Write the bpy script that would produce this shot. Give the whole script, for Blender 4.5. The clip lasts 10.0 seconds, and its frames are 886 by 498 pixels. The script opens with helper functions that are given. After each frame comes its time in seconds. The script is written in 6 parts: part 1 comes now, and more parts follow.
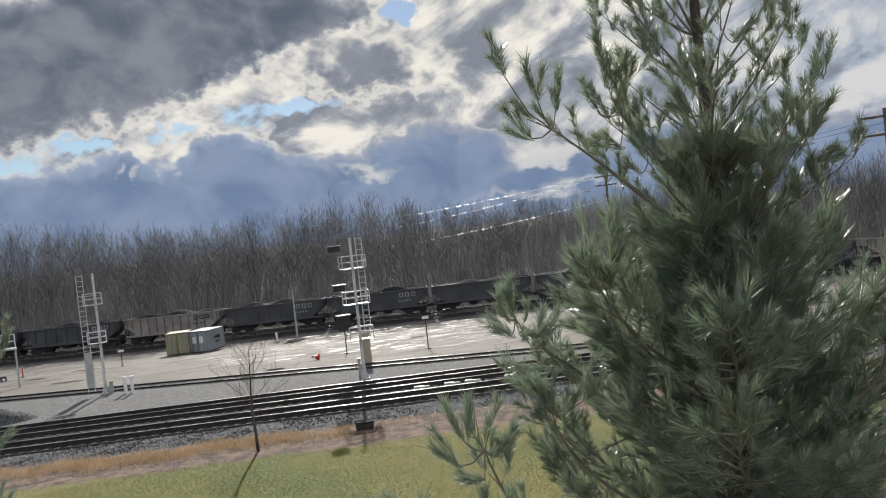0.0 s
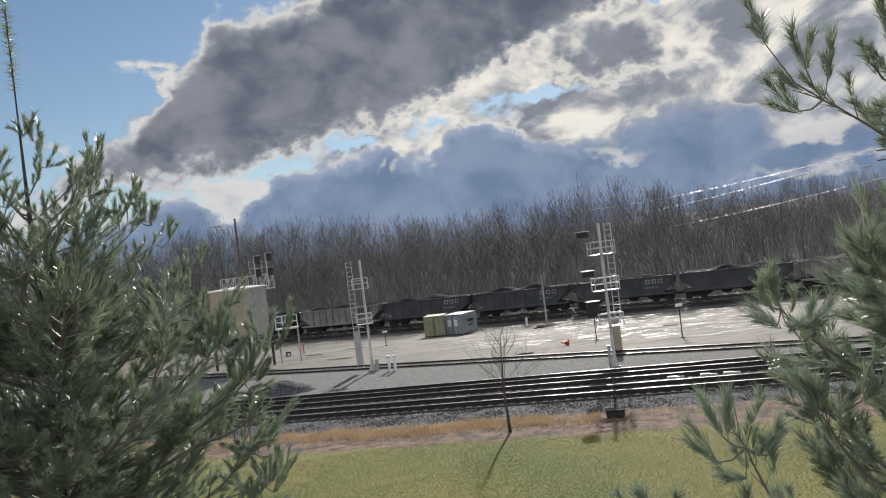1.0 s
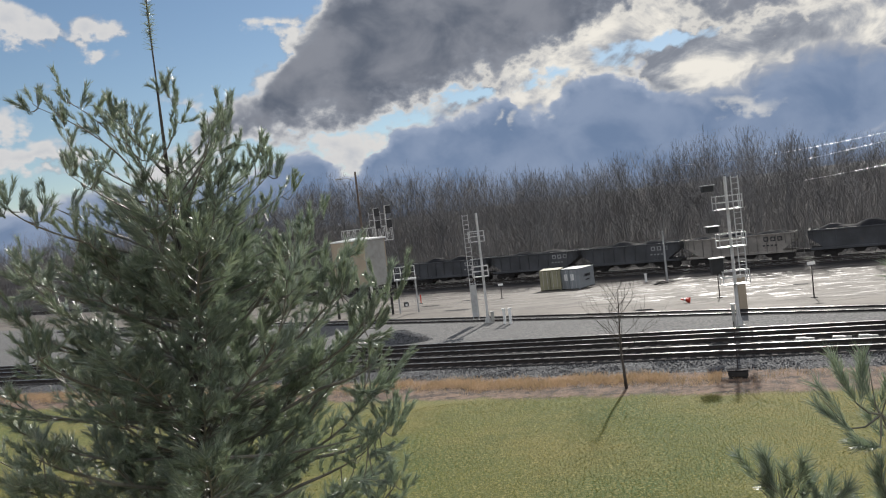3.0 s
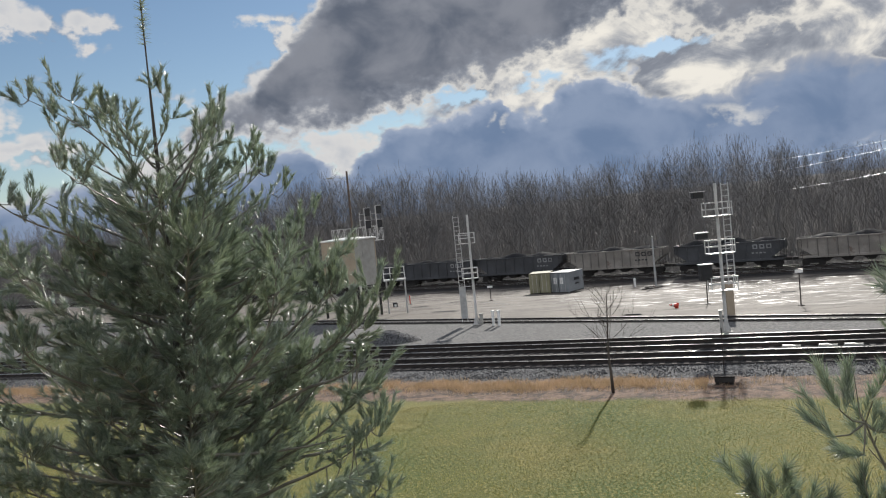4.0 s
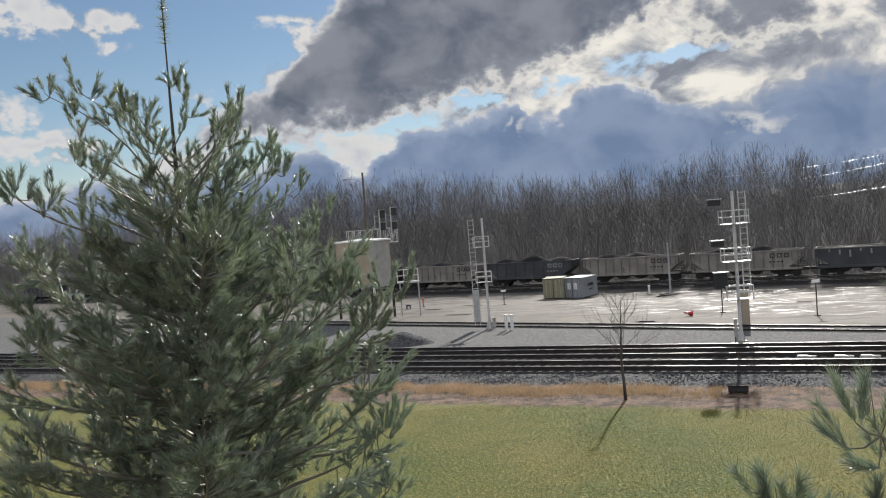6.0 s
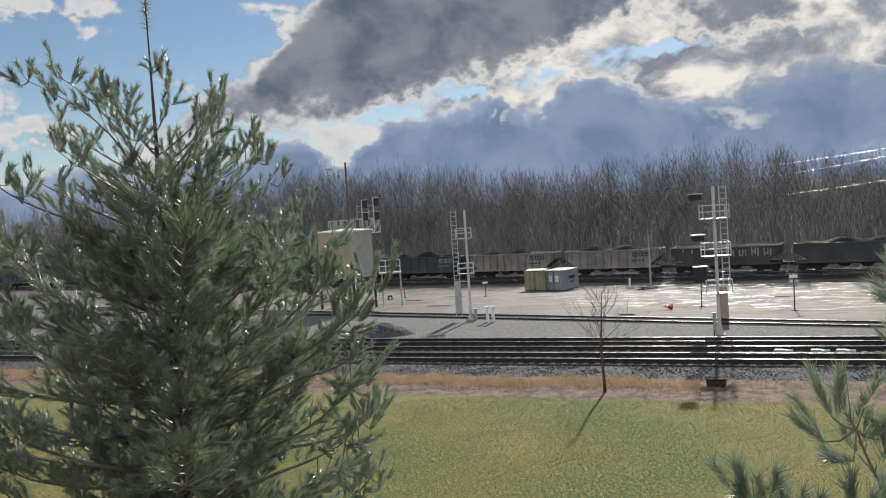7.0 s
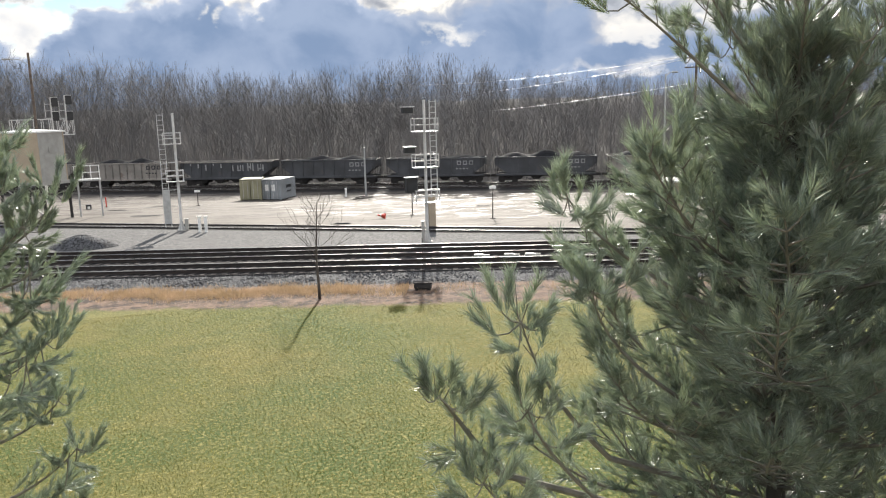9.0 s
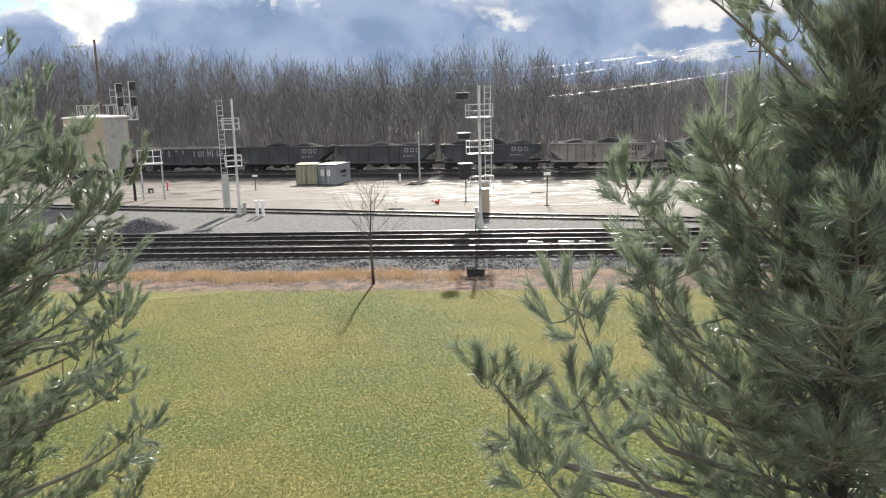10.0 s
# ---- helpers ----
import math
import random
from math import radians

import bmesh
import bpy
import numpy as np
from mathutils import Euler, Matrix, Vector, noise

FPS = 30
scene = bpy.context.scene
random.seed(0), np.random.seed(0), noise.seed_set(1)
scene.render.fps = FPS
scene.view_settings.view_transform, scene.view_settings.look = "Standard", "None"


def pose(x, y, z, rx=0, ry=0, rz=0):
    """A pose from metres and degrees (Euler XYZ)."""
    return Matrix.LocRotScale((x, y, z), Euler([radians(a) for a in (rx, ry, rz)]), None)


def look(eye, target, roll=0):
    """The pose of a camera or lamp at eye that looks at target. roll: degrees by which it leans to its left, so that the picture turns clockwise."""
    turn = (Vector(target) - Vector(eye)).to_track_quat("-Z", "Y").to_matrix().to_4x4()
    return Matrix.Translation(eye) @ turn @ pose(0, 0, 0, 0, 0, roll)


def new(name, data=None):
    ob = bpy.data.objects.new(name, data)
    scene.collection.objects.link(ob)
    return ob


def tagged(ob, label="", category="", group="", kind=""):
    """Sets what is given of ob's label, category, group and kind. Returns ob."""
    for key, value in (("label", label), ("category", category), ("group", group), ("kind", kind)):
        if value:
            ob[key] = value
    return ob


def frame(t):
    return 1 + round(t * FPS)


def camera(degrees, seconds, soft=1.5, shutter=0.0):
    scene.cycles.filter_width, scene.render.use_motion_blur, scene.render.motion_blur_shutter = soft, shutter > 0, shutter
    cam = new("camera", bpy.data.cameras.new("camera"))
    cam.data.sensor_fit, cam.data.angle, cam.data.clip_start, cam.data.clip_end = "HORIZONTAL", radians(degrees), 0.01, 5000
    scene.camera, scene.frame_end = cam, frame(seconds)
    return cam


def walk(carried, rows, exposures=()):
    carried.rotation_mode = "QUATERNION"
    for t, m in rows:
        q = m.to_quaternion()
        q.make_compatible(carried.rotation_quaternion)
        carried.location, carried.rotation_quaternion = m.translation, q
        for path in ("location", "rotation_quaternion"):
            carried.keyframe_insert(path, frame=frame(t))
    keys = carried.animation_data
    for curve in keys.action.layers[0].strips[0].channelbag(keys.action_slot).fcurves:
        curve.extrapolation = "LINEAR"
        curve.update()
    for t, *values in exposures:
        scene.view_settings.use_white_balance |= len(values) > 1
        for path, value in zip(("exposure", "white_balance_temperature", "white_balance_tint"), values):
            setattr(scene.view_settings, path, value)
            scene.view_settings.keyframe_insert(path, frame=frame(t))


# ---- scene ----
# A railway yard seen from a high window between two white pines.
# x: right, y: ahead, z: up, metres; the mast by the main line stands at z = 0.
EYE = (0.0, 0.0, 8.1)
cam = camera(59.03, 10.0, soft=1.15)


def aim(yaw, pitch, roll, slide):
    """The hand-held camera at the window; slide: how far it has drifted to the right."""
    at = Vector(EYE) + Vector((0.94, -0.34, 0.0)) * slide
    return Matrix.Translation(at) @ pose(0, 0, 0, 0, 0, yaw) @ pose(0, 0, 0, 90 + pitch) @ pose(0, 0, 0, 0, 0, roll)


walk(cam, [(t, aim(a, b, c, d)) for t, a, b, c, d in (
    (0.0, -27.09, -0.98, -6.40, 0.0),
    (0.5, -17.62, 0.29, -7.07, 0.0),
    (1.0, -9.06, 0.14, -7.10, 0.0),
    (1.5, -2.30, -0.74, -7.22, 0.0),
    (2.0, 0.80, -1.66, -7.19, 0.0),
    (2.5, 0.77, -1.99, -6.92, 0.0),
    (3.0, -0.21, -2.24, -6.68, 0.0),
    (4.5, -0.79, -2.12, -5.15, 0.0),
    (5.0, -0.27, -1.90, -4.95, 0.0),
    (6.5, 0.02, -2.01, -4.40, -0.004),
    (7.0, -1.18, -2.66, -3.80, -0.008),
    (7.5, -2.77, -3.59, -3.11, -0.012),
    (8.0, -7.98, -5.80, -1.70, -0.018),
    (8.5, -17.52, -8.62, -1.35, 0.070),
    (9.0, -21.39, -10.23, -1.45, 0.098),
    (9.5, -20.01, -10.82, -1.48, 0.106),
    (10.0, -17.43, -11.14, -1.48, 0.080))],
     exposures=((0.0, 0.35, 6150, 10), (1.0, 0.32, 6150, 10), (7.0, 0.35, 6150, 10), (7.5, 0.42, 6200, 10), (8.0, 0.55, 6250, 10), (8.5, 0.75, 6300, 10), (9.0, 0.97, 6350, 10), (10.0, 0.97, 6350, 10)))

# ---- light ----
SUN_AZ, SUN_EL = -21.5, 27.0          # degrees: azimuth to the left of +y, elevation
sun_way = Vector((-math.sin(radians(SUN_AZ)) * math.cos(radians(SUN_EL)),
                  math.cos(radians(SUN_AZ)) * math.cos(radians(SUN_EL)), math.sin(radians(SUN_EL))))
sun = new("sun", bpy.data.lights.new("sun", "SUN"))
sun.data.energy, sun.data.angle, sun.data.color = 5.0, radians(0.8), (1.0, 0.93, 0.82)
sun.matrix_world = look(sun_way * 100, (0, 0, 0))


class Nodes:
    """Short hand for node trees."""

    def __init__(self, tree):
        self.tree = tree
        tree.nodes.clear()

    def add(self, kind, **settings):
        n = self.tree.nodes.new(kind)
        for k, v in settings.items():
            if k == "op":
                n.operation = v
            elif k == "dims":
                n.noise_dimensions = v
            elif k == "sky":
                n.sky_type = v
            elif k == "dtype":
                n.data_type = v
            elif k == "feature":
                n.feature = v
            elif k == "dist":
                n.distance = v
            elif k == "blend":
                n.blend_type = v
        return n

    def put(self, socket, value):
        if isinstance(value, bpy.types.NodeSocket):
            self.tree.links.new(value, socket)
        elif isinstance(value, (tuple, list)) and len(value) == 3 and socket.type == "RGBA":
            socket.default_value = (*value, 1)
        else:
            socket.default_value = value

    def math(self, op, a, b=0.0, c=0.0):
        n = self.add("ShaderNodeMath", op=op)
        for i, v in enumerate((a, b, c)):
            self.put(n.inputs[i], v)
        return n.outputs[0]

    def sum(self, *xs):
        out = xs[0]
        for x in xs[1:]:
            out = self.math("ADD", out, x)
        return out

    def noise(self, vector, scale, detail=4.0, rough=0.55, distortion=0.0):
        n = self.add("ShaderNodeTexNoise")
        if vector is not None:
            self.put(n.inputs["Vector"], vector)
        for k, v in (("Scale", scale), ("Detail", detail), ("Roughness", rough), ("Distortion", distortion)):
            self.put(n.inputs[k], v)
        return n.outputs[0]

    def voronoi(self, vector, scale, feature="F1", output=0):
        n = self.add("ShaderNodeTexVoronoi", feature=feature)
        self.put(n.inputs["Vector"], vector)
        self.put(n.inputs["Scale"], scale)
        return n.outputs[output]

    def ramp(self, value, lo, hi, a=0.0, b=1.0, smooth=True):
        n = self.add("ShaderNodeMapRange")
        n.interpolation_type = "SMOOTHSTEP" if smooth else "LINEAR"
        for i, v in enumerate((value, lo, hi, a, b)):
            self.put(n.inputs[i], v)
        return n.outputs[0]

    def mix(self, fac, a, b, blend="MIX"):
        n = self.add("ShaderNodeMix", dtype="RGBA")
        n.blend_type = blend
        self.put(n.inputs[0], fac)
        self.put(n.inputs[6], a)
        self.put(n.inputs[7], b)
        return n.outputs[2]

    def dot(self, vector, v):
        n = self.add("ShaderNodeVectorMath", op="DOT_PRODUCT")
        self.put(n.inputs[0], vector)
        n.inputs[1].default_value = v
        return n.outputs["Value"]

    def scaled(self, vector, v):
        n = self.add("ShaderNodeVectorMath", op="MULTIPLY")
        self.put(n.inputs[0], vector)
        n.inputs[1].default_value = v
        return n.outputs[0]


# ---- sky ----
world = bpy.data.worlds.new("sky")
scene.world = world
world.use_nodes = True
N = Nodes(world.node_tree)
way = N.add("ShaderNodeTexCoord").outputs["Generated"]
sep = N.add("ShaderNodeSeparateXYZ")
N.put(sep.inputs[0], way)
az = N.math("MULTIPLY", N.math("ARCTAN2", N.math("MULTIPLY", sep.outputs[0], -1.0), sep.outputs[1]), 57.2958)
el = N.math("MULTIPLY", N.math("ARCSINE", sep.outputs[2]), 57.2958)
# directions as a plane of degrees, and the same leaning with the wind-drawn high cloud
plane = N.add("ShaderNodeCombineXYZ")
N.put(plane.inputs[0], az)
N.put(plane.inputs[1], N.math("MULTIPLY", el, 1.25))
drawn = N.add("ShaderNodeCombineXYZ")
N.put(drawn.inputs[0], N.math("ADD", N.math("MULTIPLY", az, 0.70), N.math("MULTIPLY", el, 0.12)))
N.put(drawn.inputs[1], N.math("ADD", N.math("MULTIPLY", el, 1.15), N.math("MULTIPLY", az, 0.16)))
coord = plane.outputs[0]


def swing(value, size):
    """Noise as a swing of that many degrees either way."""
    return N.math("MULTIPLY", N.math("SUBTRACT", value, 0.5), 2.0 * size)


rough_a, rough_b = N.noise(coord, 0.28, 5.0, 0.52), N.noise(N.scaled(coord, (1.0, 1.0, 0.0)), 0.31, 5.0, 0.50, 0.4)
fine = N.noise(coord, 1.0, 5.0, 0.55)
billow = N.math("SUBTRACT", 0.45, N.voronoi(coord, 0.55))
knob = N.math("SUBTRACT", 0.45, N.voronoi(coord, 1.25))
az_w = N.math("ADD", az, swing(rough_a, 3.2))
el_w = N.math("ADD", el, N.sum(swing(rough_b, 2.0), swing(fine, 0.6)))
fluff = N.sum(N.math("MULTIPLY", billow, 0.8), N.math("MULTIPLY", knob, 0.5), swing(fine, 0.9))


def outline(*points):
    """The height of a cloud's edge, in degrees, along the azimuth."""
    n = N.add("ShaderNodeValToRGB")
    n.color_ramp.interpolation = "CARDINAL"
    stops = n.color_ramp.elements
    pts = sorted(((a + 70.0) / 110.0, e / 25.0) for a, e in points)
    while len(stops) < len(pts):
        stops.new(0.5)
    for stop, (at, e) in zip(stops, pts):
        stop.position, stop.color = at, (e, e, e, 1)
    N.put(n.inputs[0], N.math("MULTIPLY", N.math("ADD", az_w, 70.0), 1 / 110.0))
    return N.math("MULTIPLY", n.outputs[0], 25.0)


def blob(a0, e0, ra, re, tilt=0.0):
    """Degrees inside the rim of an ellipse in the sky; negative outside."""
    c, q = math.cos(radians(tilt)), math.sin(radians(tilt))
    da, de = N.math("SUBTRACT", az_w, a0), N.math("SUBTRACT", el_w, e0)
    u = N.math("MULTIPLY", N.math("ADD", N.math("MULTIPLY", da, c), N.math("MULTIPLY", de, q)), 1 / ra)
    w = N.math("MULTIPLY", N.math("SUBTRACT", N.math("MULTIPLY", de, c), N.math("MULTIPLY", da, q)), 1 / re)
    return N.math("MULTIPLY", N.math("SUBTRACT", 1.0, N.math("SQRT", N.math("ADD", N.math("MULTIPLY", u, u), N.math("MULTIPLY", w, w)))), min(ra, re))


def union(*parts):
    out = parts[0]
    for x in parts[1:]:
        out = N.math("SMOOTH_MAX", out, x, 0.35)
    return out


# the great dark cloud
under = outline((40, 24), (21, 20), (18, 7.5), (12, 6.5), (6, 6.7), (0, 7.9), (-4.3, 9.1), (-8.5, 9.9), (-12.5, 11.0), (-16, 12.6), (-20, 13.6), (-24, 14.8), (-28, 18), (-45, 20), (-70, 20))
over = outline((40, 1), (19, 6.0), (16.0, 8.9), (13.0, 10.6), (10.6, 12.2), (8.8, 14.5), (5, 17.5), (-2, 19.5), (-14, 20.5), (-21, 19), (-26, 15), (-70, 1))
dark = union(N.math("MINIMUM", N.math("SUBTRACT", el_w, under), N.math("SUBTRACT", over, el_w)), blob(-23.0, 12.6, 6.0, 2.6, 8))
d_dark = N.math("ADD", dark, fluff)
# the blue-grey bank over the woods, with its heaped heads
heads = outline((40, 3.5), (28, 4.2), (20, 4.6), (14, 4.6), (11, 6.2), (8.5, 6.2), (6.5, 4.6), (4.4, 4.9), (2.2, 7.0), (-1.2, 7.5), (-4.2, 8.5), (-6.3, 8.7), (-7.1, 7.5), (-8.7, 7.6), (-12.3, 9.5), (-14.9, 9.2), (-16.2, 7.6), (-19, 6.9),
                (-22.5, 7.4), (-25.5, 8.5), (-30, 8.2), (-34, 6.0), (-39, 5.9), (-46, 7.0), (-54, 5.5), (-70, 6.0))
d_bank = N.sum(N.math("SUBTRACT", heads, el_w), N.math("MULTIPLY", fluff, 0.8))
# broken high cloud on the sun's side, fair-weather puffs on the blue side
wisp, tuft_n = N.noise(drawn.outputs[0], 0.30, 6.0, 0.55, 0.5), N.noise(drawn.outputs[0], 0.9, 5.0, 0.52, 0.3)
facing = N.ramp(N.dot(way, (sun_way.x, sun_way.y, 0.0)), 0.45, -0.5)      # front-lit clouds away from the sun, added out of view to brighten shaded sides
gap = union(blob(-3.6, 9.0, 2.2, 0.75, 20), blob(-8.6, 8.9, 2.6, 0.8, -12), blob(-16.5, 10.2, 5.5, 0.75, -4), blob(-26.3, 16.2, 1.6, 1.2, 30))
d_high = N.sum(swing(wisp, 5.0), swing(tuft_n, 2.0), N.ramp(az, 4.0, -8.0, -5.0, 2.6), N.math("MULTIPLY", facing, 4.0), N.math("MULTIPLY", N.math("MAXIMUM", gap, -0.6), -5.0))
puffs = union(blob(26.5, 15.2, 2.6, 1.3, 0), blob(22.4, 14.4, 1.7, 1.1, -20), blob(27.8, 9.6, 2.0, 1.1, 0), blob(9.8, 14.8, 1.8, 0.7, 0), blob(8.4, 13.2, 2.0, 1.3, 30), blob(10.6, 11.4, 2.2, 1.1, 10),
              blob(10.8, 9.0, 2.8, 1.5, 30), blob(13.4, 7.6, 2.6, 1.2, 0), blob(16.2, 9.8, 1.2, 0.6, 0), blob(27, 7.0, 3.4, 1.2, 0), blob(5.4, 5.6, 3.2, 1.7, 0), blob(18, 5.5, 4.0, 1.2, 0))
d_puff = N.sum(puffs, N.math("MULTIPLY", fluff, 0.9))
glow = N.ramp(N.dot(way, tuple(sun_way)), 0.80, 0.97)
white = N.mix(glow, (0.54, 0.52, 0.495), (0.72, 0.665, 0.57))
ash = N.mix(glow, (0.30, 0.33, 0.38), (0.29, 0.295, 0.31))
white = N.mix(facing, white, (1.08, 1.06, 1.04))
ash = N.mix(facing, ash, (0.65, 0.67, 0.71))
mottle = N.ramp(N.noise(coord, 0.20, 5.0, 0.52, 0.3), 0.34, 0.66)
lining = N.ramp(rough_b, 0.40, 0.58)          # the bright edges come and go
thick = N.sum(N.noise(drawn.outputs[0], 0.20, 7.0, 0.60, 0.6), swing(rough_a, 0.25))
col_high = N.mix(N.ramp(thick, 0.36, 0.56), white, ash)
col_high = N.mix(N.ramp(thick, 0.50, 0.64), col_high, (0.19, 0.20, 0.225))
col_puff = N.mix(N.ramp(d_puff, 0.3, 1.9), white, N.mix(0.45, white, ash))
col_dark = N.mix(N.ramp(N.math("MULTIPLY", d_dark, N.ramp(az_w, 3.0, 10.0, 1.0, 0.85)), 0.0, 1.5), white, (0.235, 0.245, 0.27))
col_dark = N.mix(N.ramp(d_dark, 0.5, 2.4), col_dark, N.mix(mottle, (0.092, 0.105, 0.132), (0.20, 0.205, 0.225)))
col_bank = N.mix(N.ramp(d_bank, 0.0, 0.75), N.mix(lining, ash, white), N.mix(N.ramp(az, -15.0, -27.0), (0.27, 0.31, 0.39), (0.30, 0.31, 0.34)))
col_bank = N.mix(N.ramp(d_bank, 0.3, 1.9), col_bank, N.mix(mottle, (0.132, 0.180, 0.268), (0.205, 0.25, 0.335)))
# small bright breaks in the bank
holes = union(blob(-5.3, 6.7, 0.35, 0.45, 0), blob(-6.6, 6.4, 0.3, 0.5, 0), blob(-8.5, 6.7, 0.35, 0.25, 0), blob(-22.3, 5.2, 1.5, 0.45, 0), blob(-35.4, 5.0, 1.8, 1.1, 0), blob(-36.0, 2.5, 5.0, 0.35, 0))
col_bank = N.mix(N.math("MULTIPLY", N.ramp(N.math("ADD", holes, swing(fine, 0.35)), -0.25, 0.45), 0.6), col_bank, white)
c_high, c_puff, c_dark, c_bank = (N.ramp(N.math("MAXIMUM", d, -2.0), -0.25, w) for d, w in ((d_high, 2.2), (d_puff, 0.5), (d_dark, 0.7), (d_bank, 0.45)))
cloud_col = N.mix(c_puff, col_high, col_puff)
cloud_col = N.mix(c_dark, cloud_col, col_dark)
cloud_col = N.mix(c_bank, cloud_col, col_bank)
cover = N.math("MAXIMUM", N.math("MAXIMUM", c_high, c_puff), N.math("MAXIMUM", c_dark, c_bank))
nishita = N.add("ShaderNodeTexSky", sky="NISHITA")
nishita.sun_disc = False
nishita.dust_density = 0.1
nishita.sun_elevation, nishita.sun_rotation = radians(SUN_EL), radians(-SUN_AZ)
clear, clouds, both, out = (N.add("ShaderNodeBackground"), N.add("ShaderNodeBackground"), N.add("ShaderNodeMixShader"),
                            N.add("ShaderNodeOutputWorld"))
N.put(clear.inputs[0], nishita.outputs[0])
clear.inputs[1].default_value = 0.062
N.put(clouds.inputs[0], cloud_col)
clouds.inputs[1].default_value = 1.0
N.put(both.inputs[0], cover)
N.put(both.inputs[1], clear.outputs[0])
N.put(both.inputs[2], clouds.outputs[0])
N.put(out.inputs[0], both.outputs[0])


# ---- materials ----
def material(name, colour, rough=0.7, metal=0.0, spread=0.25, scale=3.0, fine=40.0, bump=0.2, bump_scale=None, spec=0.5,
             stain=None, stain_at=0.55, coords="Object", translucent=0.0, island=0.0, island_to=None, coat=0.0):
    """A surface of one colour with two scales of variation, stains and a fine relief."""
    m = bpy.data.materials.new(name)
    m.use_nodes = True
    n = Nodes(m.node_tree)
    p = n.add("ShaderNodeTexCoord").outputs[coords]
    big, small = n.noise(p, scale, 4.0), n.noise(p, fine, 3.0)
    dark_c = tuple(c * (1 - spread) for c in colour)
    light_c = tuple(min(1.0, c * (1 + spread)) for c in colour)
    col = n.mix(n.ramp(big, 0.3, 0.7), dark_c, light_c)
    col = n.mix(n.math("MULTIPLY", n.ramp(small, 0.35, 0.75), 0.35), col, tuple(c * 0.55 for c in colour))
    if stain:
        col = n.mix(n.ramp(n.noise(p, scale * 1.7, 6.0, 0.65), stain_at, stain_at + 0.12), col, stain)
    if island:
        rnd = n.add("ShaderNodeNewGeometry").outputs["Random Per Island"]
        col = n.mix(n.math("MULTIPLY", n.math("POWER", rnd, 2.0), island), col, island_to or tuple(min(1, c * 2.2) for c in colour))
    b = n.add("ShaderNodeBsdfPrincipled")
    n.put(b.inputs["Base Color"], col)
    n.put(b.inputs["Roughness"], n.ramp(big, 0.2, 0.8, max(0.05, rough - 0.12), min(1.0, rough + 0.1)))
    b.inputs["Metallic"].default_value = metal
    b.inputs["Specular IOR Level"].default_value = spec
    b.inputs["Coat Weight"].default_value, b.inputs["Coat Roughness"].default_value = coat, 0.32
    if bump:
        bm_node = n.add("ShaderNodeBump")
        bm_node.inputs["Strength"].default_value = bump
        bm_node.inputs["Distance"].default_value = 0.02
        n.put(bm_node.inputs["Height"], n.noise(p, bump_scale or fine, 4.0))
        n.put(b.inputs["Normal"], bm_node.outputs[0])
    o = n.add("ShaderNodeOutputMaterial")
    if translucent:
        tr, mx = n.add("ShaderNodeBsdfTranslucent"), n.add("ShaderNodeMixShader")
        n.put(tr.inputs[0], n.mix(0.5, col, (min(1, colour[0] * 2.2), min(1, colour[1] * 2.2), colour[2])))
        mx.inputs[0].default_value = translucent
        n.put(mx.inputs[1], b.outputs[0])
        n.put(mx.inputs[2], tr.outputs[0])
        n.put(o.inputs[0], mx.outputs[0])
    else:
        n.put(o.inputs[0], b.outputs[0])
    return m


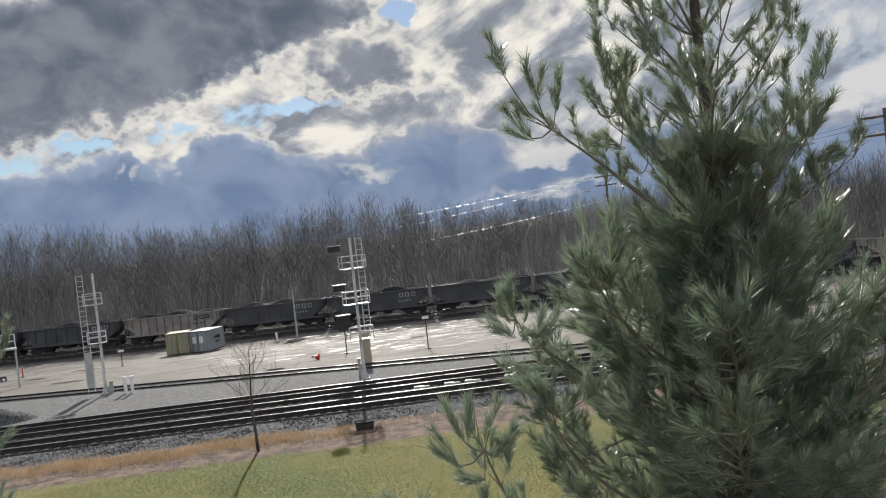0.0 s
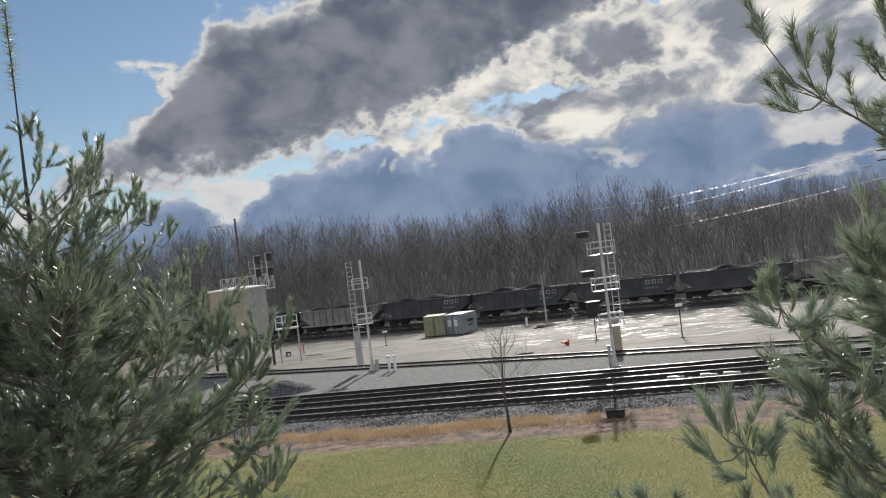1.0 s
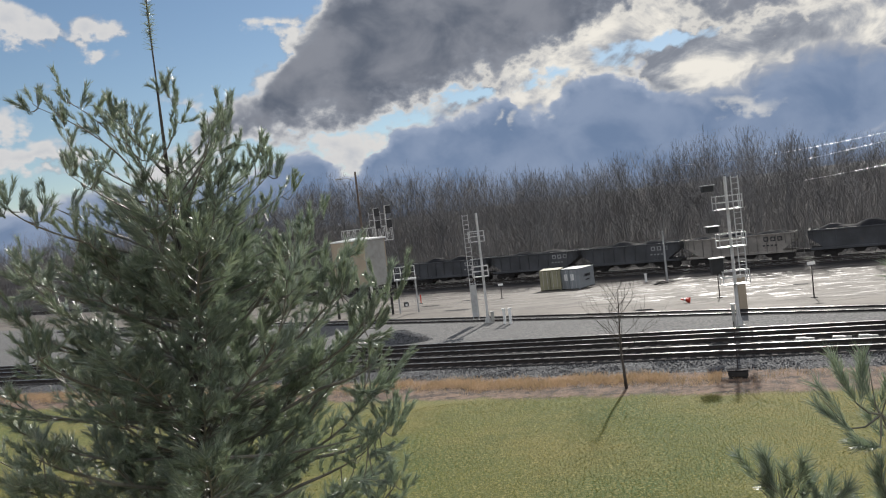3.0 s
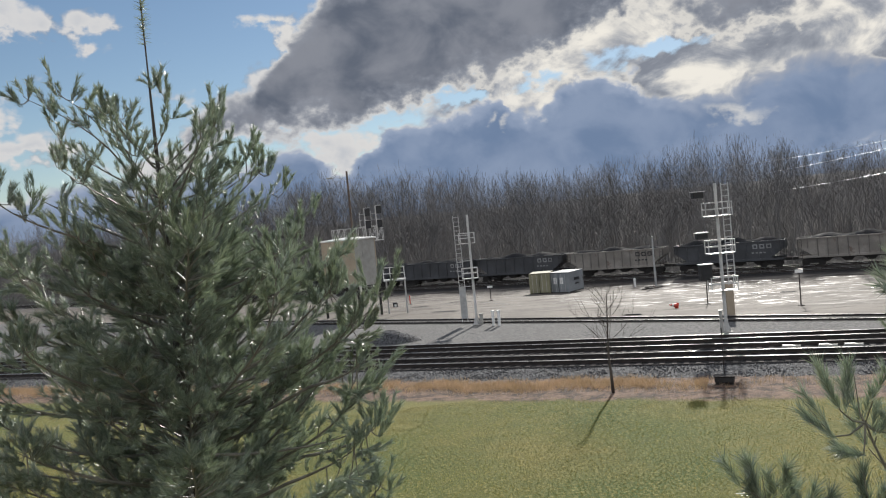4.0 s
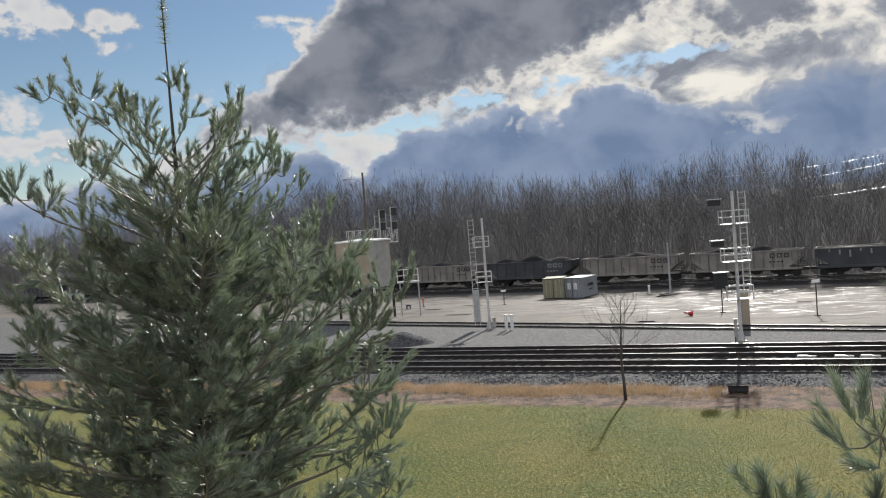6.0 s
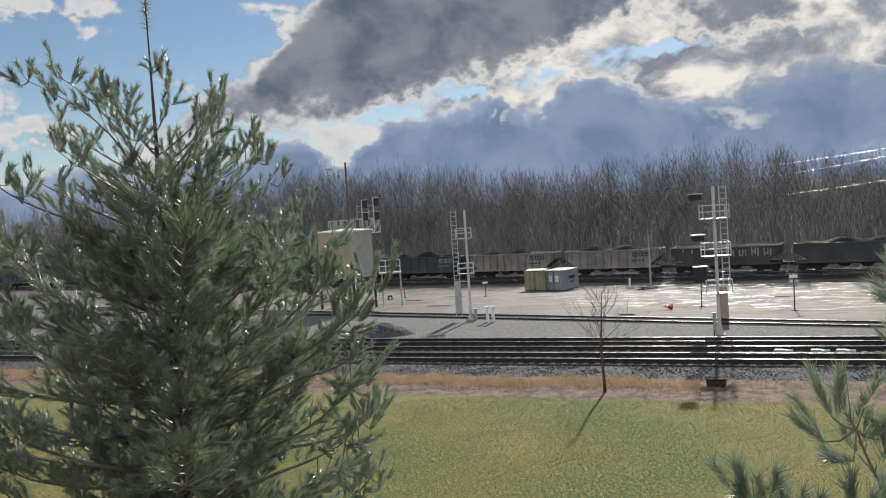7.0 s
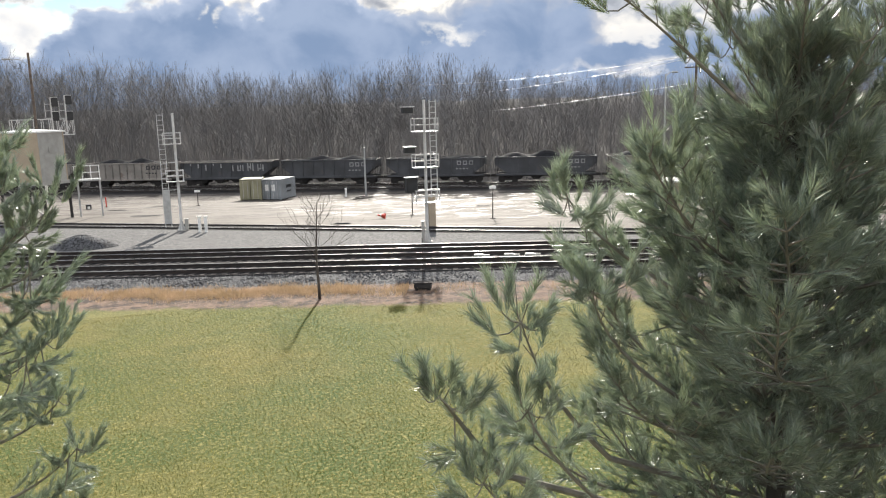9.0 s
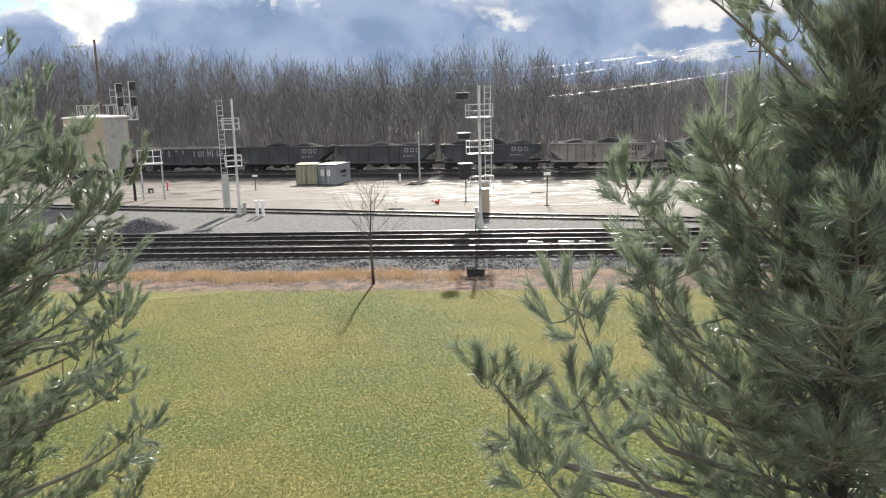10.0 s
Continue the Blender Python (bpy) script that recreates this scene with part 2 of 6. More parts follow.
M = dict(
    steel=material("rail_steel", (0.34, 0.33, 0.315), 0.30, 1.0, 0.15, 0.5, 30, 0.1),
    rust=material("rusty_rail_web", (0.03, 0.023, 0.020), 0.85, 0.1, 0.4, 2, 40, 0.3),
    tie=material("old_timber_tie", (0.04, 0.033, 0.03), 0.9, 0, 0.4, 1.5, 20, 0.5, island=0.3),
    galv=material("galvanised_steel", (0.45, 0.45, 0.44), 0.45, 0.5, 0.15, 3, 40, 0.1),
    silver=material("aluminium_paint", (0.56, 0.555, 0.54), 0.5, 0.2, 0.12, 2, 30, 0.1),
    black=material("black_paint", (0.02, 0.02, 0.022), 0.45, 0, 0.2, 3, 30, 0.1),
    grey_box=material("grey_paint", (0.36, 0.35, 0.32), 0.55, 0, 0.12, 2, 30, 0.1),
    white=material("white_paint", (0.78, 0.77, 0.74), 0.55, 0, 0.08, 4, 40, 0.1),
    wood=material("weathered_pole", (0.13, 0.10, 0.08), 0.85, 0, 0.35, 2, 30, 0.5),
    orange=material("orange_plastic", (0.55, 0.055, 0.03), 0.5, 0, 0.1, 5, 40, 0.1),
    tan_wall=material("tan_panel", (0.40, 0.325, 0.235), 0.65, 0, 0.10, 0.8, 25, 0.15, stain=(0.36, 0.30, 0.23), stain_at=0.62),
    green_box=material("olive_yellow_paint", (0.24, 0.225, 0.14), 0.6, 0, 0.15, 0.8, 20, 0.15, stain=(0.22, 0.18, 0.10), stain_at=0.62),
    blue_box=material("grey_blue_paint", (0.24, 0.255, 0.265), 0.6, 0, 0.15, 0.8, 20, 0.15, stain=(0.20, 0.19, 0.18), stain_at=0.62),
    hopper_light=material("pale_hopper_paint", (0.27, 0.245, 0.215), 0.7, 0.0, 0.25, 0.5, 12, 0.15, stain=(0.15, 0.11, 0.09), stain_at=0.56),
    hopper_dark=material("black_hopper_paint", (0.055, 0.057, 0.062), 0.6, 0.0, 0.35, 0.5, 12, 0.15, stain=(0.08, 0.06, 0.05), stain_at=0.6),
    hopper_rib=material("grimy_rib_paint", (0.16, 0.145, 0.13), 0.8, 0, 0.35, 1, 15, 0.2),
    under=material("grimy_underframe", (0.03, 0.027, 0.025), 0.8, 0.1, 0.3, 2, 20, 0.3),
    coal=material("coal", (0.02, 0.02, 0.022), 0.9, 0, 0.4, 2, 8, 0.6, bump_scale=6, spec=0.2),
    bark=material("pine_bark", (0.06, 0.052, 0.045), 0.85, 0, 0.35, 6, 60, 0.5),
    twig=material("pine_twig", (0.155, 0.145, 0.125), 0.42, 0, 0.3, 8, 60, 0.3),
    # needles paled at random stand in for sun glints on the brushes
    needle=material("pine_needles", (0.132, 0.170, 0.148), 0.45, 0, 0.3, 1.2, 30, 0, spec=1.0, translucent=0.26, island=0.8, island_to=(0.42, 0.48, 0.37), coat=0.7),
    forest=material("bare_branches", (0.18, 0.175, 0.172), 0.9, 0, 0.22, 0.05, 0.6, 0, spec=0.15, island=0.12),
    brush=material("leafless_brush", (0.19, 0.18, 0.172), 0.95, 0, 0.25, 0.05, 0.9, 0, spec=0.1),
    straw=material("dead_grass", (0.36, 0.26, 0.20), 0.85, 0, 0.3, 0.7, 20, 0, island=0.3, translucent=0.25),
    blade=material("lawn_grass", (0.095, 0.115, 0.020), 0.6, 0, 0.75, 0.16, 6, 0, island=0.9, island_to=(0.56, 0.44, 0.15), translucent=0.15, spec=0.2),
    stone=material("ballast_stone", (0.05, 0.05, 0.053), 0.75, 0, 0.3, 1, 20, 0.3, island=0.9, island_to=(0.22, 0.22, 0.225), spec=0.25),
    sapling=material("young_tree_bark", (0.07, 0.058, 0.05), 0.8, 0, 0.3, 5, 40, 0.3),
    glass=material("signal_lens", (0.03, 0.03, 0.03), 0.15, 0, 0.1, 5, 40, 0),
    wire=material("bare_wire", (0.55, 0.55, 0.55), 0.4, 0.6, 0.1, 1, 30, 0),
)


def ground_material():
    """Lawn, leaf litter, ballast, gravel and the wet yard, by their distance from the main line."""
    m = bpy.data.materials.new("ground_cover")
    m.use_nodes = True
    n = Nodes(m.node_tree)
    p = n.add("ShaderNodeTexCoord").outputs["Object"]
    warp = n.math("MULTIPLY", n.math("SUBTRACT", n.noise(p, 0.35, 5.0, 0.65), 0.5), 2.4)
    c = n.math("ADD", n.dot(p, (0.377, 0.926, 0)), warp)
    d = n.math("ADD", n.dot(p, (0.574, 0.819, 0)), n.math("MULTIPLY", warp, 0.5))
    far = n.math("ADD", n.dot(p, (0.487, 0.873, 0)), warp)
    # lawn
    patches, blades, mid = n.noise(p, 0.11, 5.0, 0.6), n.noise(p, 24.0, 2.0, 0.6), n.noise(p, 9.0, 3.0, 0.65)
    lawn = n.mix(n.ramp(patches, 0.38, 0.62), (0.055, 0.09, 0.014), (0.165, 0.145, 0.036))
    lawn = n.mix(n.math("MULTIPLY", n.ramp(mid, 0.48, 0.62), 0.75), lawn, (0.33, 0.28, 0.095))
    lawn = n.mix(n.math("MULTIPLY", n.ramp(n.noise(p, 0.9, 6.0, 0.7), 0.46, 0.66), 0.45), lawn, (0.085, 0.108, 0.024))
    lawn = n.mix(n.math("MULTIPLY", n.ramp(blades, 0.50, 0.62), 0.75), lawn, (0.045, 0.06, 0.012))
    # bare slope under the left pine
    sand = n.math("MULTIPLY", n.ramp(n.dot(p, (-1, 0, 0)), 6.5, 8.5), n.ramp(n.dot(p, (0, 1, 0)), 26.0, 20.0))
    lawn = n.mix(n.math("MULTIPLY", n.ramp(n.noise(p, 0.5, 4.0, 0.7), 0.5, 0.7), 0.35), lawn, (0.07, 0.085, 0.02))
    lawn = n.mix(sand, lawn, n.mix(n.ramp(mid, 0.3, 0.7), (0.42, 0.27, 0.13), (0.5, 0.35, 0.19)))
    litter = n.mix(n.ramp(n.noise(p, 1.4, 6.0, 0.75), 0.40, 0.60), (0.05, 0.036, 0.03), (0.20, 0.13, 0.09))
    litter = n.mix(n.math("MULTIPLY", n.ramp(n.noise(p, 9.0, 3.0), 0.62, 0.70), 0.8), litter, (0.42, 0.36, 0.32))
    grit = n.voronoi(p, 11.0, "F1", 1)
    gsep = n.add("ShaderNodeSeparateColor")
    n.put(gsep.inputs[0], grit)
    gravel = n.mix(gsep.outputs[0], (0.07, 0.07, 0.07), (0.20, 0.195, 0.19))
    gravel = n.mix(n.math("MULTIPLY", n.ramp(n.noise(p, 0.5, 4.0), 0.4, 0.7), 0.5), gravel, (0.12, 0.115, 0.11))
    gravel = n.mix(n.math("MULTIPLY", n.ramp(n.noise(p, 4.0, 5.0, 0.75), 0.5, 0.62), 0.55), gravel, (0.05, 0.05, 0.05))
    yard = n.mix(n.ramp(n.noise(p, 0.25, 6.0, 0.65), 0.3, 0.7), (0.108, 0.095, 0.081), (0.178, 0.157, 0.134))
    yard = n.mix(n.math("MULTIPLY", n.ramp(n.noise(p, 12.0, 3.0), 0.4, 0.7), 0.25), yard, (0.11, 0.096, 0.082))
    streak = n.scaled(p, (0.20, 0.62, 0.0))
    clod = n.math("ADD", n.noise(n.scaled(p, (0.16, 0.42, 0)), 1.0, 8.0, 0.68, 0.5), n.math("MULTIPLY", n.noise(p, 1.3, 5.0, 0.7), 0.22))
    mud = n.math("MULTIPLY", n.ramp(clod, 0.625, 0.665), 0.9)
    yard = n.mix(n.math("MULTIPLY", mud, n.ramp(d, 54.0, 57.0)), yard, (0.06, 0.048, 0.04))
    wet = n.math("MULTIPLY", n.ramp(n.math("ADD", n.noise(streak, 1.3, 6.0, 0.68), n.math("MULTIPLY", n.noise(p, 1.1, 4.0, 0.6), 0.25)), 0.68, 0.73), n.math("MULTIPLY", n.ramp(d, 56.0, 64.0), n.ramp(far, 100.0, 97.0)))
    yard = n.mix(n.math("MULTIPLY", wet, 0.75), yard, (0.07, 0.06, 0.05))
    # dark ballast by the train, carried on behind it as shade below the cars
    dark_band = n.mix(n.ramp(n.noise(p, 1.2, 5.0), 0.3, 0.7), (0.025, 0.023, 0.022), (0.05, 0.045, 0.042))
    col = n.mix(n.ramp(c, 31.7, 32.4), lawn, litter)
    col = n.mix(n.ramp(c, 35.6, 36.4), col, gravel)
    col = n.mix(n.ramp(d, 51.2, 51.9), col, yard)
    col = n.mix(n.ramp(far, 98.0, 100.0), col, dark_band)
    col = n.mix(n.ramp(far, 121.0, 127.0), col, n.mix(mid, (0.07, 0.064, 0.059), (0.115, 0.105, 0.096)))
    b = n.add("ShaderNodeBsdfPrincipled")
    b.inputs["Specular IOR Level"].default_value = 0.3
    n.put(b.inputs["Base Color"], col)
    on_yard = n.math("MULTIPLY", n.ramp(d, 51.2, 51.9), n.ramp(far, 100.0, 98.0))
    damp = n.math("MULTIPLY", on_yard, n.ramp(n.noise(streak, 0.8, 4.0), 0.35, 0.75))
    rough = n.math("SUBTRACT", 0.95, n.math("MULTIPLY", n.math("MAXIMUM", damp, n.math("MULTIPLY", on_yard, 0.5)), 0.16))
    rough = n.math("SUBTRACT", rough, n.math("MULTIPLY", wet, 0.55))
    n.put(b.inputs["Roughness"], n.math("MAXIMUM", rough, 0.09))
    bump = n.add("ShaderNodeBump")
    bump.inputs["Distance"].default_value = 0.03
    n.put(bump.inputs["Strength"], n.math("SUBTRACT", 0.5, n.math("MULTIPLY", on_yard, n.math("ADD", 0.28, n.math("MULTIPLY", wet, 0.2)))))
    n.put(bump.inputs["Height"], n.sum(blades, n.math("MULTIPLY", mid, 1.6), n.math("MULTIPLY", gsep.outputs[0], 0.4)))
    n.put(b.inputs["Normal"], bump.outputs[0])
    o = n.add("ShaderNodeOutputMaterial")
    n.put(o.inputs[0], b.outputs[0])
    return m


M["ground"] = ground_material()


# ---- mesh helpers ----
class Mesh:
    """Collects vertices and faces of one mesh."""

    def __init__(self):
        self.v, self.f = [], []

    def add(self, verts, faces):
        k = len(self.v)
        self.v.extend(tuple(p) for p in verts)
        self.f.extend(tuple(i + k for i in face) for face in faces)
        return self

    def box(self, centre, size, turn=0.0, bevel=0.0, m=None):
        x, y, z = (s / 2 for s in size)
        b = min(bevel, x * 0.9, y * 0.9, z * 0.9)
        rot = Matrix.Translation(centre) @ (m if m is not None else Matrix.Rotation(radians(turn), 4, "Z"))
        if b <= 0:
            pts = [(i, j, k) for k in (-z, z) for i, j in ((-x, -y), (x, -y), (x, y), (-x, y))]
            return self.add([rot @ Vector(p) for p in pts],
                            [(3, 2, 1, 0), (4, 5, 6, 7), (0, 1, 5, 4), (1, 2, 6, 5), (2, 3, 7, 6), (3, 0, 4, 7)])
        rings = []
        for zz, q in ((-z, b), (-z + b, 0), (z - b, 0), (z, b)):
            k = b + 0.4 * q
            rings.append([(-x + k, -y + q, zz), (x - k, -y + q, zz), (x - q, -y + k, zz), (x - q, y - k, zz),
                          (x - k, y - q, zz), (-x + k, y - q, zz), (-x + q, y - k, zz), (-x + q, -y + k, zz)])
        pts = [rot @ Vector(p) for r in rings for p in r]
        faces = [tuple(reversed(range(8))), tuple(range(24, 32))]
        for r in range(3):
            faces += [(r * 8 + i, r * 8 + (i + 1) % 8, r * 8 + 8 + (i + 1) % 8, r * 8 + 8 + i) for i in range(8)]
        return self.add(pts, faces)

    def tube(self, points, radii, sides=6, caps=True):
        points = [Vector(p) for p in points]
        if not isinstance(radii, (list, tuple)):
            radii = [radii] * len(points)
        verts, faces = [], []
        ref = None
        for i, p in enumerate(points):
            d = (points[min(i + 1, len(points) - 1)] - points[max(i - 1, 0)]).normalized()
            if ref is None:
                ref = Vector((0, 0, 1)) if abs(d.z) < 0.9 else Vector((1, 0, 0))
            a = d.cross(ref).normalized()
            b = d.cross(a)
            ref = a.cross(d) if abs(a.dot(d)) < 0.99 else ref
            for k in range(sides):
                w = 2 * math.pi * k / sides
                verts.append(p + (a * math.cos(w) + b * math.sin(w)) * radii[i])
        for i in range(len(points) - 1):
            for k in range(sides):
                k2 = (k + 1) % sides
                faces.append((i * sides + k, i * sides + k2, (i + 1) * sides + k2, (i + 1) * sides + k))
        if caps:
            faces += [tuple(reversed(range(sides))), tuple(range((len(points) - 1) * sides, len(points) * sides))]
        return self.add(verts, faces)

    def extrude(self, profile, origin, along, length, up=(0, 0, 1)):
        """A profile of (across, up) points drawn out along a direction."""
        o, u, w = Vector(origin), Vector(along).normalized(), Vector(up)
        s = u.cross(w).normalized()
        n = len(profile)
        verts = [o + s * a + w * b + u * (length * e) for e in (0, 1) for a, b in profile]
        faces = [(i, (i + 1) % n, n + (i + 1) % n, n + i) for i in range(n)]
        return self.add(verts, faces + [tuple(reversed(range(n))), tuple(range(n, 2 * n))])

    def data(self, name, mat, smooth=False):
        me = bpy.data.meshes.new(name)
        me.from_pydata(self.v, [], self.f)
        me.materials.append(mat)
        if smooth:
            me.polygons.foreach_set("use_smooth", [True] * len(me.polygons))
        me.update()
        return me


def part(name, mesh, mat, parent=None, label="", smooth=False, at=None):
    ob = new(name, mesh.data(name, mat, smooth) if isinstance(mesh, Mesh) else mesh)
    if parent is not None:
        ob.parent = parent
    if at is not None:
        ob.matrix_basis = at
    return tagged(ob, label)


def thing(name, m, label, category, group="", kind=""):
    ob = new(name)
    ob.matrix_basis = m
    return tagged(ob, label, category, group, kind)


def polar(az_deg, dist, z=0.0):
    return Vector((-math.sin(radians(az_deg)) * dist, math.cos(radians(az_deg)) * dist, z))


def arrays_mesh(name, verts, tris, mat):
    """A mesh from numpy arrays of points and triangles."""
    me = bpy.data.meshes.new(name)
    me.vertices.add(len(verts))
    me.vertices.foreach_set("co", np.asarray(verts, np.float32).ravel())
    me.loops.add(len(tris) * 3)
    me.loops.foreach_set("vertex_index", np.asarray(tris, np.int32).ravel())
    me.polygons.add(len(tris))
    me.polygons.foreach_set("loop_start", np.arange(0, len(tris) * 3, 3, dtype=np.int32))
    me.update(calc_edges=True)
    me.materials.append(mat)
    return me


# ---- ground ----
def ground_z(x, y):
    """The yard falls gently away beyond the siding; a wooded slope rises behind the train."""
    d = x * 0.574 + y * 0.819 - 51.9
    z = -2.4 * min(max(d - 2.0, 0.0), 36.0) / 36.0
    c = x * 0.487 + y * 0.873
    if c > 118:
        z += min(c - 118, 85) * 0.145
    return z


def build_ground():
    steps = [-2500, -1200, -600, -350, -220, -150, -110] + [-90 + 3 * i for i in range(61)] + [110, 150, 220, 350, 600, 1200, 2500]
    rows_y = [-2500, -1200, -500, -200, -80, -30, -10] + [3 * i for i in range(62)] + [210, 240, 280, 340, 420, 600, 1200, 2500]
    mesh = Mesh()
    mesh.v = [(x, y, ground_z(x, y)) for y in rows_y for x in steps]
    w = len(steps)
    mesh.f = [(j * w + i, j * w + i + 1, (j + 1) * w + i + 1, (j + 1) * w + i) for j in range(len(rows_y) - 1) for i in range(w - 1)]
    tagged(part("ground", mesh, M["ground"], smooth=True), "lawn, leaf litter, grey gravel and a wet sandy rail yard", "ground", kind="structure")


build_ground()

# ---- tracks ----
U1, N1 = Vector((0.926, -0.377, 0)), Vector((0.377, 0.926, 0))     # main line: along and across
U2, N2 = Vector((0.825, -0.565, 0)), Vector((0.565, 0.825, 0))     # siding
U3, N3 = Vector((0.873, -0.487, 0)), Vector((0.487, 0.873, 0))     # coal train's track
RAIL = [(-0.07, 0), (0.07, 0), (0.07, 0.02), (0.012, 0.04), (0.012, 0.13), (0.036, 0.14), (0.036, 0.172), (-0.036, 0.172),
        (-0.036, 0.14), (-0.012, 0.13), (-0.012, 0.04), (-0.07, 0.02)]
HEAD = [(-0.037, 0.0), (0.037, 0.0), (0.034, 0.012), (-0.034, 0.012)]


def track(name, label, along, across, front, base, reach=(-130.0, 130.0), ties=True, shine=True, bed=None):
    """One track: bed, ties, two rails with polished heads. front: offset of its near rail."""
    t = thing(name, Matrix.Identity(4), label, "railway track", kind="structure")
    rnd = random.Random(name)
    length = reach[1] - reach[0]
    for off in (front, front + 1.5):
        o = across * off + along * reach[0] + Vector((0, 0, base + 0.14))
        rail = part("rail", Mesh().extrude(RAIL, o, along, length), M["rust"], t)
        if shine:
            part("rail_head", Mesh().extrude(HEAD, o + Vector((0, 0, 0.172)), along, length), M["steel"], rail, "polished rail head")
    if ties:
        mesh = Mesh()
        turn = math.degrees(math.atan2(along.y, along.x))
        s = reach[0]
        while s < reach[1]:
            p = across * (front + 0.75 + rnd.uniform(-0.05, 0.05)) + along * s
            mesh.box((p.x, p.y, base + 0.055), (0.23, 2.6, 0.17), turn + rnd.uniform(-1, 1))
            s += 0.55 + rnd.uniform(-0.03, 0.03)
        tagged(part("ties", mesh, M["tie"], t, "dark timber ties"), kind="stuff")
    return t


def strip(name, label, profile, along, across, mat, reach, category="ballast", bumps=0.0, step=2.0):
    """A bank of earth or stone: (offset, height) points drawn along a line."""
    mesh = Mesh()
    n = int((reach[1] - reach[0]) / step)
    w = len(profile)
    rnd = random.Random(name)
    for i in range(n + 1):
        s = reach[0] + i * step
        for k, (off, h) in enumerate(profile):
            e = rnd.uniform(-bumps, bumps) if 0 < k < w - 1 else 0
            p = across * off + along * s
            mesh.v.append((p.x, p.y, h + e))
    mesh.f = [(i * w + k, i * w + w + k, i * w + w + k + 1, i * w + k + 1) for i in range(n) for k in range(w - 1)]
    return tagged(part(name, mesh, mat, smooth=True), label, category, kind="structure")


def bed_material(name, a, b, sleepers=True):
    m = bpy.data.materials.new(name)
    m.use_nodes = True
    n = Nodes(m.node_tree)
    p = n.add("ShaderNodeTexCoord").outputs["Object"]
    cell = n.add("ShaderNodeSeparateColor")
    n.put(cell.inputs[0], n.voronoi(p, 12.0, "F1", 1))
    col = n.mix(cell.outputs[0], a, b)
    col = n.mix(n.math("MULTIPLY", n.ramp(n.noise(p, 0.8, 5.0, 0.65), 0.5, 0.8), 0.3), col, tuple(c * 0.5 for c in a))
    s = n.add("ShaderNodeBsdfPrincipled")
    n.put(s.inputs["Base Color"], col)
    n.put(s.inputs["Roughness"], n.ramp(cell.outputs[1], 0, 1, 0.8, 1.0))
    s.inputs["Specular IOR Level"].default_value = 0.2
    bump = n.add("ShaderNodeBump")
    bump.inputs["Distance"].default_value = 0.05
    bump.inputs["Strength"].default_value = 1.0
    n.put(bump.inputs["Height"], n.voronoi(p, 12.0))
    n.put(s.inputs["Normal"], bump.outputs[0])
    o = n.add("ShaderNodeOutputMaterial")
    n.put(o.inputs[0], s.outputs[0])
    return m


M["pale_ink"] = material("faded_white_ink", (0.30, 0.30, 0.295), 0.7, 0, 0.3, 2, 20, 0)
M["bed_dark"] = bed_material("dark_ballast", (0.018, 0.017, 0.017), (0.05, 0.047, 0.046))
M["bed_grey"] = bed_material("grey_ballast", (0.02, 0.02, 0.021), (0.15, 0.15, 0.155))
strip("ballast_shoulder", "sloping shoulder of loose grey ballast stones", [(35.6, -0.05), (36.3, 0.03), (37.0, 0.09), (37.6, 0.14), (37.8, 0.14)], U1, N1,
      M["bed_grey"], (-120, 110), bumps=0.05, step=0.8)
strip("track_bed", "dark ballast bed between the main tracks", [(37.8, 0.14), (37.9, 0.21), (40.5, 0.21), (40.8, 0.16), (41.1, 0.21), (43.9, 0.21), (44.8, 0.19), (45.4, 0.0)], U1, N1, M["bed_dark"], (-120, 110))
track("track_near", "main track with two bright worn rails on dark ties", U1, N1, 38.45, 0.088)
track("track_far", "second main track with bright worn rails", U1, N1, 41.75, 0.088)
spare = thing("spare_rail", Matrix.Identity(4), "single long rail lying on the tie ends beside the main line", "rail")
part("rail", Mesh().extrude(RAIL, N1 * 44.65 + U1 * -90 + Vector((0, 0, 0.20)), U1, 180), M["rust"], spare)
part("rail_head", Mesh().extrude(HEAD, N1 * 44.65 + U1 * -90 + Vector((0, 0, 0.372)), U1, 180), M["steel"], spare, "polished rail head")
strip("siding_bed", "dark narrow ballast bed of the siding", [(49.55, -0.03), (49.75, 0.03), (51.9, 0.03), (52.2, -0.05)], U2, N2, M["bed_dark"], (-90, 110))
track("track_siding", "rusty siding track in front of the yard", U2, N2, 50.05, -0.19, (-90.0, 110.0), ties=False)
strip("train_bed", "dark ballast under the coal train", [(100.5, -2.5), (102.0, -2.15), (108.0, -2.15), (110.0, -2.5)], U3, N3, M["bed_dark"], (-260, 200))
track("track_train", "track under the coal train", U3, N3, 104.25, -2.2, (-260.0, 200.0))
track("track_yard", "empty yard track with a shining rail before the train", U3, N3, 100.6, -2.32, (-260.0, 200.0), ties=False)

# ---- coal train ----
CAR_PITCH, CAR_LEN, SPEED = 14.6, 13.3, 14.55
TURN3 = math.degrees(math.atan2(0.487, -0.873))     # x of a car points the way the train runs


def mark_block(x, side, z, w, h, wall):
    """One hollow block of the company's mark, as four plain strokes."""
    m, t = Mesh(), 0.12
    for a, b, ww, hh in ((0, 0, w, t), (0, h - t, w, t), (0, t, t, h - 2 * t), (w - t, t, t, h - 2 * t)):
        m.box(((x + a + ww / 2) * side, -side * wall, z + b + hh / 2), (ww, 0.02, hh))
    return m


